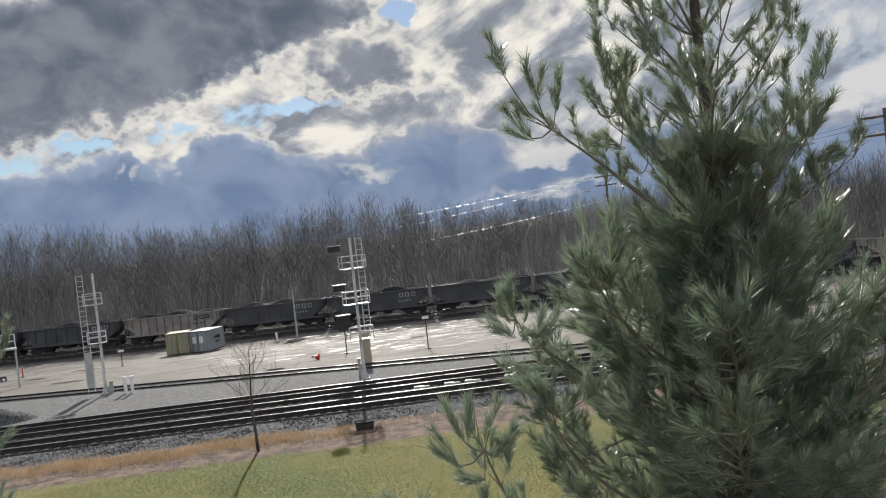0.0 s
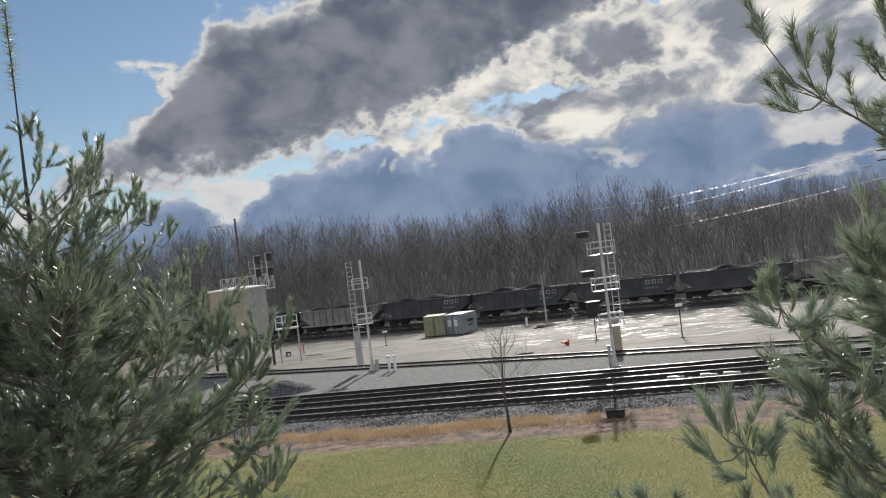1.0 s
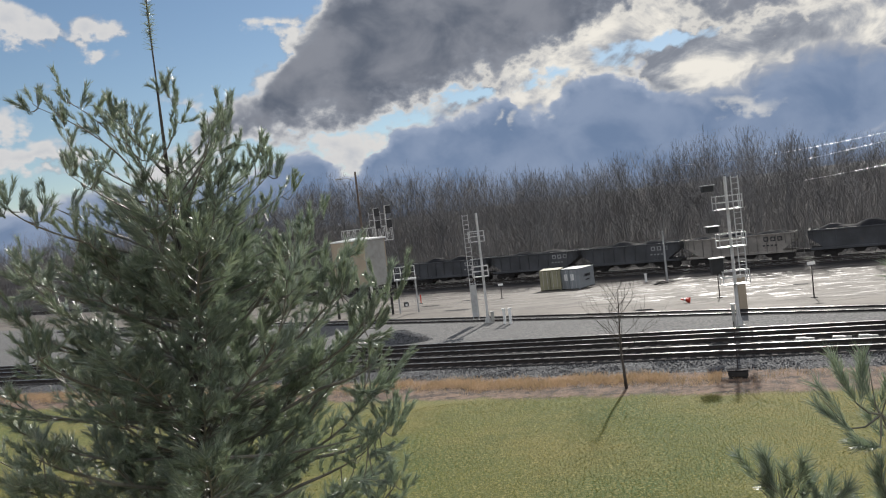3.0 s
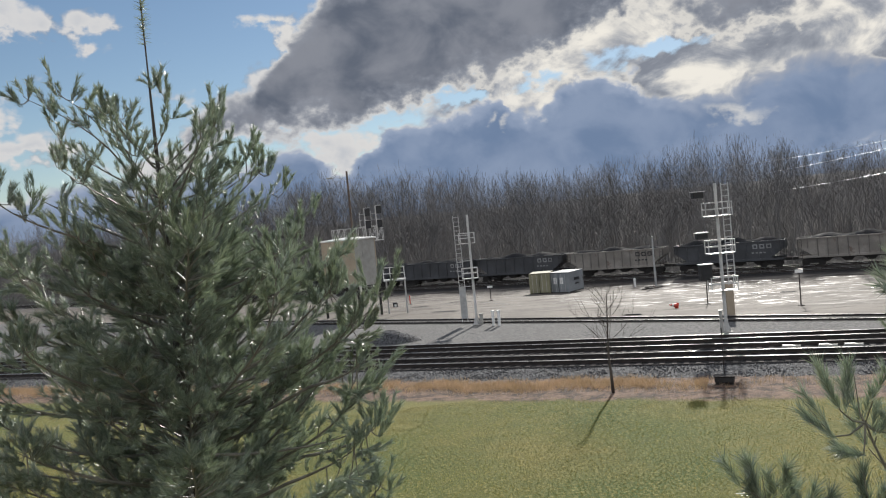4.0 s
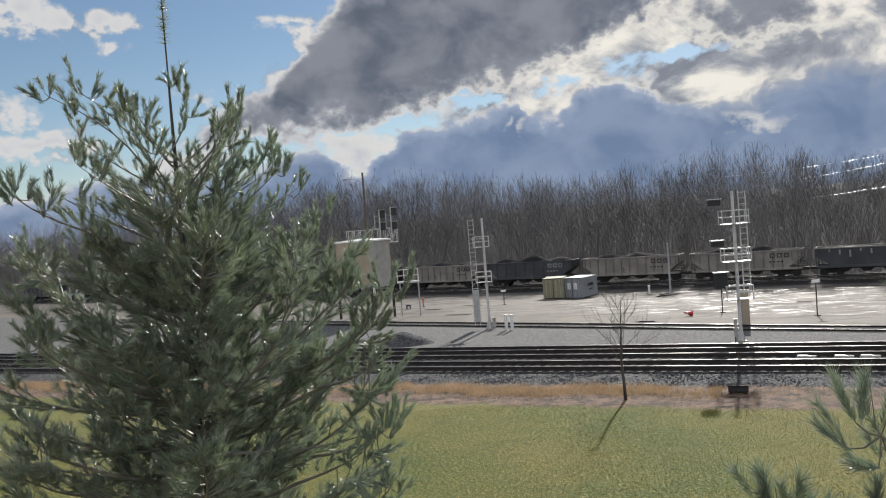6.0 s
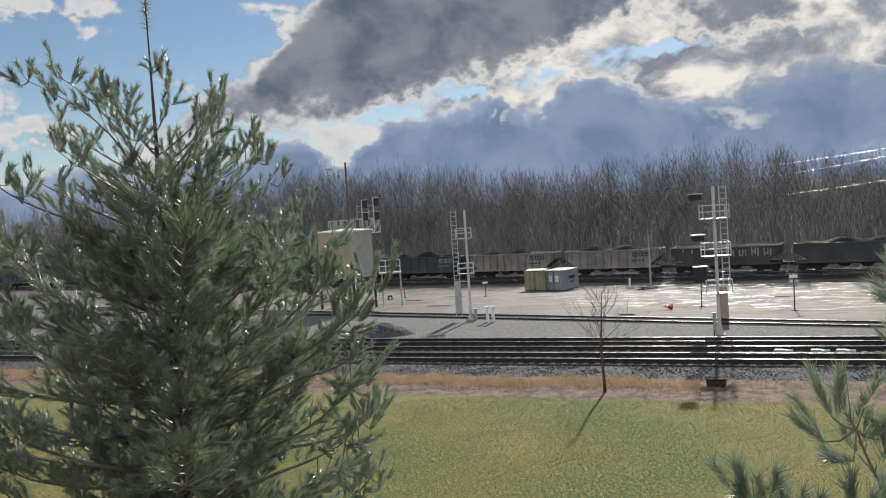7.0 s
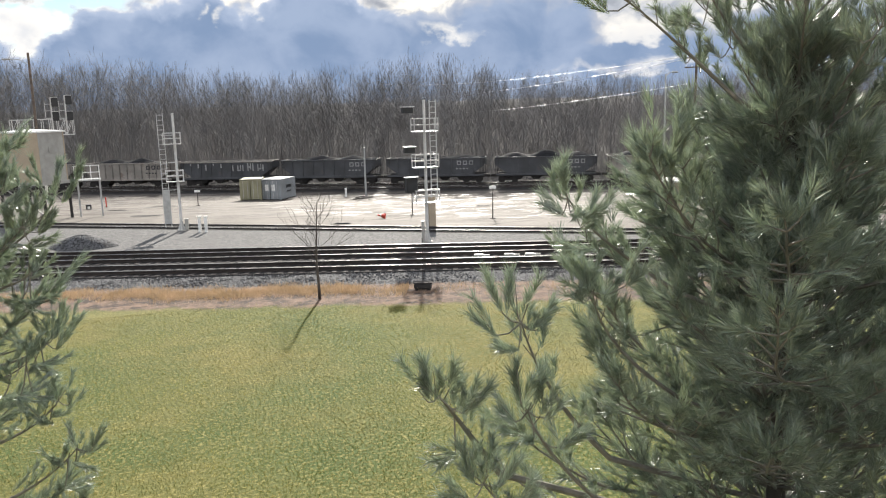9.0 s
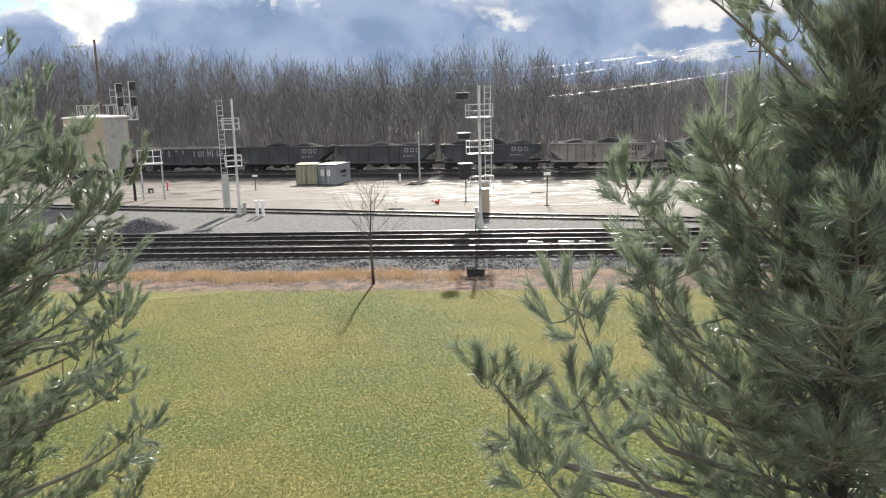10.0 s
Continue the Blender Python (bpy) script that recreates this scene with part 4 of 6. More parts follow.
def white_pine(label, base, lean, node_z, leader, whorls, seed, needles, brushes, boughs=(), crown=()):
    """A young white pine. whorls: (height, branch length, rise in degrees, how many)."""
    rnd = random.Random(seed)
    t = thing("white_pine", Matrix.Identity(4), label, "pine tree", "white pines before the window")
    top = node_z + leader

    def axis(z):
        f = z / top
        return Vector((base.x + lean[0] * f, base.y + lean[1] * f, z))

    zs = [top * i / 24 for i in range(25)]
    part("trunk", Mesh().tube([axis(z) for z in zs], [0.085 * max(0.0, 1 - z / node_z) ** 0.8 + 0.011 - 0.004 * z / top for z in zs], 10), M["bark"], t, "grey-brown pine trunk", smooth=True)
    shoots, long_ones = [], []
    for z, length, rise, count in whorls:
        w0 = rnd.uniform(0, 6.28)
        for k in range(count):
            w = w0 + 6.2832 * k / count + rnd.uniform(-0.25, 0.25)
            wood = Mesh()
            limb(rnd, axis(z + rnd.uniform(-0.06, 0.06)), Vector((math.cos(w), math.sin(w), 0)), rise + rnd.uniform(-12, 12),
                 length * rnd.uniform(0.7, 1.12), 0.8, shoots, wood, min(1.0, 0.45 + 0.22 * max(0.0, node_z - z)), 0.006 + 0.006 * length)
            part("branch", wood, M["twig"], t)
    for z, count, out, up in crown:
        w0 = rnd.uniform(0, 6.28)
        for k in range(count):
            w = w0 + 6.2832 * k / count + rnd.uniform(-0.3, 0.3)
            h = Vector((math.cos(w), math.sin(w), 0))
            side = Vector((-h.y, h.x, 0))
            o, u = out * rnd.uniform(0.7, 1.15), up * rnd.uniform(0.8, 1.15)
            a = axis(z)
            stem = [a + h * o * 0.12 + Vector((0, 0, u * 0.1)), a + h * o * 0.6 + Vector((0, 0, u * 0.45)), a + h * o + Vector((0, 0, u * 0.8))]
            tips = [a + h * o * rnd.uniform(0.55, 1.15) + side * o * rnd.uniform(-0.5, 0.5) + Vector((0, 0, u * rnd.uniform(0.75, 1.15))) for _ in range(2)]
            bough(rnd, axis, stem, tips + [stem[2] + Vector((0, 0, u * 0.35)) + h * 0.05], shoots, long_ones, t, 0.4, 1)
    for stem, tips in boughs:
        bough(rnd, axis, [Vector(p) for p in stem], [Vector(p) for p in tips], shoots, long_ones, t)
    for k in range(4):
        long_ones.append((axis(node_z - 0.06), axis(node_z) + Vector((0.13 * math.cos(k * 1.6 + seed), 0.13 * math.sin(k * 1.6 + seed), 0.06 + 0.03 * k))))
    # the leader with its short needles
    V = []
    for p, d, size in shoots:
        R = basis(d, rnd.uniform(0, 6.28)) * (size * rnd.uniform(0.85, 1.15))
        V.append(needles[rnd.randrange(len(needles))] @ R.T + np.array(p, np.float32))
    for p, q in long_ones:
        R = basis(q - p, rnd.uniform(0, 6.28)) * np.array([[1.0, 1.0, (q - p).length / 0.34]], np.float32)
        V.append(brushes[rnd.randrange(len(brushes))] @ R.T + np.array(p, np.float32))
    sparse = shoot_kinds(300 + seed, 4, 80, 0.085, 0.0034, wide=2)
    for i in range(5):
        V.append(sparse[i % 4] + np.array(axis(node_z + leader * (0.32 + 0.15 * i)), np.float32))
    V = np.concatenate(V)
    tagged(part("needles", arrays_mesh("needles", V, np.arange(len(V)).reshape(-1, 3), M["needle"]), None, t, "grey-green needle brushes"), kind="stuff")
    return t


def along_ray(az_deg, el_deg, dist):
    return Vector(EYE) + polar(az_deg, dist, math.tan(radians(el_deg)) * dist)


def boughs_near(*specs, drift=0.0):
    """Boughs by direction from the window: (distance, stem directions, tip directions)."""
    made = []
    for dist, stem, tips in specs:
        aside = Vector((0.94, -0.34, 0.0)) * drift if tips[0][1] < 3.0 else Vector((0, 0, 0))
        made.append(([along_ray(a, e, dist + g) + aside for (a, e), g in zip(stem, (0.45, 0.2, 0.0))], [along_ray(a, e, dist + 0.1 * (k % 3 - 1)) + aside for k, (a, e) in enumerate(tips)]))
    return made


left_needles = shoot_kinds(100, 10, 46, 0.105, 0.0032, slim=0.62)
right_needles = shoot_kinds(200, 10, 44, 0.12, 0.0028, slim=0.62)
pl = polar(18.6, 7.5)
white_pine("tall grey-green white pine with an upright bare leader", pl, (0.02, 0.05), 9.57, 1.05,
           [(8.1, 0.75, 40, 4), (7.85, 0.8, 40, 5), (7.6, 1.1, 30, 7), (7.45, 0.8, 30, 6), (7.35, 1.5, 22, 5),
            (7.3, 1.0, 36, 5), (7.05, 1.7, 18, 6), (6.8, 1.2, 30, 6), (6.65, 0.8, 40, 5), (6.5, 2.0, 12, 7), (6.3, 0.9, 45, 6), (6.2, 1.3, 30, 6), (6.15, 1.6, 22, 6), (5.85, 2.0, 10, 8), (5.7, 0.7, 45, 5), (5.55, 1.2, 40, 6), (5.45, 1.6, 24, 7),
            (5.2, 1.9, 10, 8), (5.05, 0.8, 45, 5), (4.9, 1.2, 40, 6), (4.8, 1.5, 22, 7), (4.5, 1.8, 12, 8), (4.1, 1.8, 14, 6), (3.6, 1.9, 10, 6), (2.8, 2.0, 5, 5), (2.0, 2.0, 0, 4)],
           3, left_needles, brush_kinds(400, 8, 95, 0.0033, 0.088, 0.95),
           [([(-2.42, 6.89, 8.37), (-2.65, 6.8, 8.96), (-3.18, 6.57, 9.4)], [(-3.18, 6.57, 9.6), (-3.06, 6.71, 9.42), (-3.3, 6.45, 9.5), (-2.95, 6.5, 9.3)]),
            ([(-2.43, 7.1, 8.51), (-2.7, 7.0, 9.08), (-3.03, 6.86, 9.46)], [(-3.08, 6.84, 9.61), (-2.92, 7.0, 9.6), (-2.72, 6.9, 9.55), (-2.63, 7.03, 9.51), (-2.86, 6.8, 9.21)]),
            ([(-2.66, 6.69, 8.13), (-3.16, 6.47, 8.36), (-3.43, 6.33, 8.59)], [(-3.45, 6.32, 8.85), (-3.27, 6.5, 8.75), (-3.48, 6.2, 8.59), (-3.26, 6.42, 8.45), (-3.09, 6.5, 8.73)]),
            ([(-2.45, 7.19, 8.62), (-2.1, 7.31, 8.91), (-1.9, 7.36, 9.16)], [(-1.84, 7.37, 9.36), (-2.02, 7.45, 9.21), (-1.93, 7.25, 9.14), (-1.74, 7.4, 8.99)]),
            ([(-2.36, 7.02, 8.45), (-1.82, 7.17, 8.62), (-1.56, 7.23, 8.86)], [(-1.47, 7.25, 9.02), (-1.64, 7.32, 8.95), (-1.49, 7.15, 8.69), (-1.71, 7.1, 8.82)]),
            ([(-2.45, 7.09, 8.87), (-2.26, 7.15, 9.19), (-2.27, 7.15, 9.47)], [(-2.3, 7.14, 9.64), (-2.15, 7.2, 9.3)]),
            ([(-1.93, 6.62, 6.87), (-0.98, 6.83, 7.05), (-0.5, 6.88, 7.5)], [(-0.24, 6.9, 7.92), (-0.47, 7.0, 7.83), (-0.66, 6.7, 7.89), (-0.33, 6.8, 7.59), (-0.91, 6.9, 7.91), (-0.84, 6.85, 7.53), (-0.6, 6.8, 7.3)]),
            ([(-2.08, 6.47, 6.34), (-1.22, 6.69, 6.26), (-0.58, 6.78, 6.4)], [(-0.48, 6.78, 6.48), (-0.56, 6.9, 6.68), (-0.76, 6.7, 6.65), (-0.56, 6.7, 6.08), (-1.0, 6.73, 6.67)]),
            ([(-2.07, 7.0, 7.62), (-1.47, 7.15, 7.82), (-1.2, 7.2, 8.1)], [(-1.16, 7.21, 8.28), (-1.3, 7.3, 8.16), (-1.09, 7.1, 7.94), (-1.45, 7.15, 8.12)]),
            ([(-2.28, 6.83, 7.45), (-2.98, 6.56, 7.73), (-3.34, 6.38, 8.01)], [(-3.29, 6.41, 8.19), (-3.18, 6.5, 8.06), (-3.42, 6.3, 7.88), (-3.47, 6.31, 8.09)])]
           + boughs_near(
               (6.5, [(9.8, -11.1), (7.3, -10.6), (6.0, -9.9)], [(4.6, -13.0), (5.6, -10.4), (6.1, -8.5), (8.2, -11.3), (4.1, -11.7), (7.3, -12.6)]),
               (6.3, [(12.0, -17.4), (9.1, -16.7), (7.0, -15.8)], [(5.1, -18.3), (6.9, -14.6), (6.6, -18.1), (8.8, -15.6), (10.1, -18.1), (4.6, -16.8)]),
               (6.7, [(14.5, -5.4), (12.3, -3.2), (10.9, -1.3)], [(12.3, 0.9), (10.1, 0.7), (9.4, -0.6), (12.6, -1.9), (9.0, -2.3), (10.9, 1.6)]),
               (6.4, [(22.4, -9.7), (26.0, -7.7), (27.8, -5.9)], [(29.2, -6.4), (27.7, -4.8), (28.6, -3.6), (26.6, -3.9), (29.3, -5.0)]),
               (6.3, [(23.9, -15.0), (27.2, -13.3), (28.4, -12.3)], [(29.3, -11.4), (30.2, -13.7), (28.3, -10.5), (27.4, -11.8), (29.7, -12.4)]),
               (6.6, [(12.8, -8.8), (9.8, -6.3), (7.6, -4.5)], [(7.7, -2.0), (6.6, -2.9), (6.0, -5.0), (9.2, -4.3), (6.9, -1.2), (5.0, -3.9)]))
           + boughs_near(
               (6.5, [(11.3, -15.7), (8.2, -15.4), (6.3, -14.6)], [(4.7, -13.8), (5.5, -12.7), (5.5, -15.4), (7.7, -14.0), (7.2, -16.3)]),
               (6.4, [(11.9, -20.6), (8.3, -19.9), (6.0, -18.4)], [(4.7, -17.7), (5.7, -19.2), (6.6, -17.2), (7.5, -19.3), (8.4, -17.6)]),
               (6.3, [(11.7, -24.2), (8.0, -23.3), (5.2, -21.6)], [(3.2, -20.0), (4.0, -21.4), (5.4, -20.4), (4.6, -23.2), (6.7, -22.0), (3.8, -23.7)]),
               (6.6, [(12.0, -10.1), (8.8, -8.6), (6.9, -6.9)], [(4.8, -5.5), (5.6, -4.3), (6.5, -6.2), (5.4, -7.4), (7.8, -6.1), (7.4, -8.3)]), drift=0.08),
           [(8.75, 3, 0.6, 0.65), (8.5, 4, 0.85, 0.75), (8.25, 5, 1.0, 0.75), (8.0, 6, 1.15, 0.7), (7.7, 6, 1.3, 0.65)])
pr = polar(-46.5, 5.6)




white_pine("dark blue-green white pine close to the window", pr, (0.0, 0.0), 12.2, 0.9,
           [(8.1, 0.45, 50, 4), (7.92, 0.6, 46, 5), (7.75, 0.45, 50, 4), (7.6, 0.75, 42, 6), (7.45, 0.5, 46, 5), (7.3, 0.9, 38, 6), (7.15, 0.6, 44, 5), (7.05, 1.1, 34, 7), (6.9, 0.8, 44, 6),
            (6.75, 1.45, 28, 8), (6.6, 0.9, 40, 6), (6.45, 1.2, 36, 7), (6.25, 1.7, 24, 9), (6.1, 0.9, 40, 6), (5.95, 1.3, 32, 7), (5.75, 1.9, 20, 9), (5.6, 1.0, 38, 6), (5.45, 1.4, 30, 7),
            (5.2, 2.1, 16, 9), (5.0, 1.2, 36, 6), (4.8, 1.6, 24, 7), (4.6, 2.1, 12, 8), (4.3, 1.4, 30, 5), (3.9, 2.1, 8, 6), (3.1, 2.1, 4, 5), (2.2, 2.0, 0, 4)],
           8, right_needles, brush_kinds(500, 8, 115, 0.0026, 0.11, 1.15),
           boughs_near(
               (4.7, [(-42.9, 0.1), (-38.6, 4.3), (-35.9, 6.7)], [(-31.7, 14.9), (-34.6, 12.9), (-36.6, 11.9), (-32.4, 9.7)]),
               (4.2, [(-33.3, -25.0), (-29.1, -20.8), (-26.6, -15.7)], [(-23.9, -10.8), (-26.0, -10.8), (-22.0, -13.0), (-24.1, -17.3), (-28.3, -15.2), (-29.7, -13.6)]),
               (3.9, [(-24.8, -26.3), (-21.9, -22.9), (-20.2, -20.9)], [(-19.7, -18.3), (-18.2, -19.9), (-22.5, -20.1), (-24.7, -19.3), (-18.3, -25.1)]),
               (4.6, [(-38.1, -13.3), (-33.0, -9.9), (-30.1, -6.7)], [(-29.8, -2.7), (-29.0, -4.9), (-28.3, -6.9), (-31.0, -7.3), (-33.4, -5.5), (-29.1, -10.4), (-32.2, -7.9)]),
               (4.8, [(-42.1, -13.0), (-38.3, -8.2), (-36.7, -4.4)], [(-36.5, -3.2), (-35.6, -4.4), (-34.9, -7.1), (-38.1, -1.3), (-38.2, 1.4)]),
               (4.4, [(-38.7, -20.8), (-33.9, -17.4), (-31.9, -13.5)], [(-31.1, -10.0), (-31.5, -11.2), (-33.9, -11.9), (-30.1, -13.0), (-36.1, -9.1)]),
               (4.1, [(-36.0, -30.0), (-30.0, -26.0), (-27.0, -22.0)], [(-26.0, -17.5), (-28.0, -18.0), (-24.5, -21.0), (-30.0, -19.5), (-26.5, -24.0), (-31.0, -22.5)]),
               (4.0, [(-32.0, -33.0), (-27.0, -30.0), (-23.5, -27.0)], [(-22.0, -23.5), (-24.0, -22.5), (-26.0, -24.5), (-20.5, -27.0), (-28.5, -26.0)]),
               (5.0, [(-45.0, 1.0), (-41.5, 6.0), (-40.2, 9.0)], [(-39.7, 11.6), (-41.0, 10.4), (-38.0, 5.8), (-39.7, 15.1)]),
               (5.3, [(-48.0, -1.0), (-51.0, 2.0), (-52.5, 4.0)], [(-53.4, 5.5), (-51.9, 5.4), (-51.4, 8.8), (-55.0, 3.1)]), drift=0.14),
           [(11.3, 4, 0.4, 0.9), (10.7, 5, 0.5, 0.9), (10.1, 6, 0.55, 0.9), (9.6, 6, 0.6, 0.9), (9.2, 6, 0.65, 0.9), (8.85, 6, 0.65, 0.85), (8.5, 6, 0.65, 0.85), (8.15, 6, 0.7, 0.8), (7.8, 6, 0.75, 0.75)])


# ---- signals, poles and loose things of the yard ----
def signal_mast(label, at, height, ladder_x, heads, cage_levels, cage, guard, turn=0.0):
    """A tubular signal mast with ladder, cages and signal heads. cage: its reach in x."""
    t = thing("signal_mast", Matrix.Translation(at) @ pose(0, 0, 0, 0, 0, turn), label, "railway signal", "signals of the main line")
    part("pole", Mesh().tube([(0, 0, 0), (0, 0, 0.7), (0, 0, 0.72), (0, 0, height)], [0.13, 0.12, 0.10, 0.085], 14), M["silver"], t, smooth=False)
    part("foot_plate", Mesh().box((0, 0, 0.03), (0.55, 0.55, 0.06), bevel=0.01), M["grey_box"], t)
    for s in (-1, 1):
        part("gusset", Mesh().add([(0.1 * s, -0.015, 0.06), (0.26 * s, -0.015, 0.06), (0.1 * s, -0.015, 0.6), (0.1 * s, 0.015, 0.06), (0.26 * s, 0.015, 0.06), (0.1 * s, 0.015, 0.6)],
                                  [(0, 1, 2), (5, 4, 3), (0, 3, 4, 1), (1, 4, 5, 2), (2, 5, 3, 0)]), M["silver"], t)
    foot = 2.7 if not guard else 0.3
    for dx in (-0.2, 0.2):
        part("ladder_stile", Mesh().box((ladder_x + dx, 0.02, (height + foot) / 2), (0.045, 0.06, height - foot)), M["silver"], t)
    z = foot + 0.1 if not guard else 2.05
    while z < height - 0.1:
        part("rung", Mesh().tube([(ladder_x - 0.2, 0.02, z), (ladder_x + 0.2, 0.02, z)], 0.02, 5), M["silver"], t)
        z += 0.335
    z = 2.9
    while z < height:
        part("ladder_stay", Mesh().box((ladder_x / 2, 0.05, z), (abs(ladder_x), 0.04, 0.04)), M["silver"], t)
        z += 1.9
    x0, x1 = cage
    for z in cage_levels:
        deck = part("platform", Mesh().box(((x0 + x1) / 2, 0, z - 0.02), (x1 - x0, 0.6, 0.04)), M["galv"], t)
        for dz in (0.38, 0.75):
            for y in (-0.3, 0.3):
                part("cage_rail", Mesh().box(((x0 + x1) / 2, y, z + dz), (x1 - x0, 0.04, 0.05)), M["silver"], deck)
            for x in (x0, x1):
                part("cage_rail", Mesh().box((x, 0, z + dz), (0.04, 0.6, 0.05)), M["silver"], deck)
        for x in (x0, x1):
            for y in (-0.3, 0.3):
                part("cage_post", Mesh().box((x, y, z + 0.38), (0.045, 0.045, 0.8)), M["silver"], deck)
    for x, z, w, h, spin in heads:
        hd = signal_head(x, z, w, h, spin)
        hd.parent = t
    if guard:
        part("ladder_guard", Mesh().box((ladder_x, -0.05, 1.75), (0.5, 0.08, 2.4), bevel=0.02), M["galv"], t, "sheet-metal ladder guard")
    return t


def signal_head(x, z, w, h, spin):
    """A black head with visored lamps, a top hood whitened as if sunlit, and its bracket to the mast."""
    head = part("signal_head", Mesh().box((0, 0, 0), (w, 0.32, h), bevel=0.03), M["black"], None, "black signal head", at=pose(x, 0, z, 0, 0, spin))
    # white paint stands in for sunlight on the hood's top
    part("hood", Mesh().box((-0.02, -0.06, h / 2 + 0.03), (w + 0.08, 0.5, 0.035), bevel=0.01), M["white"], head, "sheet-metal hood, white in place of sunlight")
    n_lamps = max(1, int(h / 0.4))
    for k in range(n_lamps):
        zz = (k - (n_lamps - 1) / 2) * 0.38
        n, r, ln = 9, 0.13, 0.3
        visor = Mesh()
        for rr in (r, r - 0.012):
            for yy in (0.17, 0.17 + ln):
                visor.v += [(rr * math.cos(math.pi * (-0.1 + 1.2 * i / (n - 1))), yy, zz + rr * math.sin(math.pi * (-0.1 + 1.2 * i / (n - 1)))) for i in range(n)]
        for i in range(n - 1):
            visor.f += [(i, i + 1, n + i + 1, n + i), (2 * n + i + 1, 2 * n + i, 3 * n + i, 3 * n + i + 1), (n + i, n + i + 1, 3 * n + i + 1, 3 * n + i)]
        part("visor", visor, M["black"], head)
        part("lens", Mesh().tube([(0, 0.162, zz), (0, 0.176, zz)], 0.10, 12), M["glass"], head)
    return head


mr = Vector((16.55, 44.55, 0.0))
signal_mast("tall silver signal mast with ladder and three black heads", mr, 8.6, 0.55, [(-1.05, 8.0, 0.66, 0.34, 8), (-1.0, 5.65, 0.66, 0.34, 8), (-0.95, 3.55, 0.72, 0.9, 8)], (6.75, 4.6, 2.45), (-0.75, 0.76), False)
ml = Vector((2.93, 57.83, 0.0))
signal_mast("silver signal mast with a side ladder and two cages", ml, 8.2, -0.85, [], (6.1, 3.5), (-0.75, 0.4), True)
def cabinet(label, at, size, mat, turn=0.0):
    t = thing("relay_case", Matrix.Translation(at) @ pose(0, 0, 0, 0, 0, turn), label, "relay case")
    w, d, h = size
    part("body", Mesh().box((0, 0, h / 2 + 0.08), (w, d, h), bevel=0.02), mat, t)
    part("roof", Mesh().box((0, 0, h + 0.1), (w + 0.08, d + 0.08, 0.05), bevel=0.015), mat, t)
    part("door", Mesh().box((0, -d / 2 - 0.01, h / 2 + 0.08), (w * 0.86, 0.02, h * 0.9), bevel=0.005), mat, t)
    part("base", Mesh().box((0, 0, 0.04), (w * 0.9, d * 0.9, 0.08)), M["grey_box"], t)
    return t


cabinet("tall tan relay case behind the signal mast", Vector((19.0, 50.2, -0.02)), (0.5, 0.45, 2.1), M["tan_wall"], -10)
cabinet("small grey junction box beside the mast", ml + Vector((0.35, -0.1, 0.0)), (0.25, 0.22, 0.7), M["grey_box"])
cabinet("slim grey junction box beside the mast", mr + Vector((-0.42, -0.4, 0.0)), (0.17, 0.16, 1.25), M["grey_box"], -10)


def marker_post(at):
    t = thing("marker_post", Matrix.Translation(at), "short thick white marker post with a flat cap", "post", "pair of white posts")
    part("post", Mesh().tube([(0, 0, 0), (0, 0, 1.05)], 0.11, 12), M["white"], t)
    part("cap", Mesh().tube([(0, 0, 1.05), (0, 0, 1.13)], 0.16, 12), M["white"], t)


marker_post((4.05, 56.3, 0))
marker_post((4.45, 56.1, 0))


def thin_post(at, height, label, plate=False):
    t = thing("track_post", Matrix.Translation(at), label, "post", "thin posts at the yard's edge")
    part("shaft", Mesh().tube([(0, 0, 0), (0.02, 0, height)], [0.045, 0.035], 7), M["rust"], t)
    part("foot", Mesh().box((0, 0, 0.03), (0.35, 0.35, 0.06), bevel=0.01), M["rust"], t)
    if plate:
        part("sign", Mesh().box((0, -0.03, height), (0.55, 0.02, 0.22)), M["white"], t, "small white plate")


def on_ground(x, y, dz=0.0):
    return Vector((x, y, ground_z(x, y) + dz))


thin_post(on_ground(25.1, 53.3), 2.4, "thin rusty steel post with a small white plate", True)
thin_post(on_ground(20.96, 59.9), 2.5, "thin rusty steel post bent near its foot")
thin_post(on_ground(6.0, 84.0), 1.5, "thin post with a small white plate", True)

cone = thing("traffic_cone", Matrix.Translation(on_ground(17.9, 57.75, 0.2)) @ pose(0, 0, 0, 0, -78, 20), "orange traffic cone lying on its side", "traffic cone")
part("cone", Mesh().tube([(0, 0, 0.04), (0, 0, 0.7)], [0.17, 0.03], 14), M["orange"], cone)
part("base", Mesh().box((0, 0, 0.02), (0.4, 0.4, 0.04), bevel=0.01), M["orange"], cone)
part("collar", Mesh().tube([(0, 0, 0.36), (0, 0, 0.48)], [0.108, 0.083], 14), M["white"], cone, "pale reflective collar")


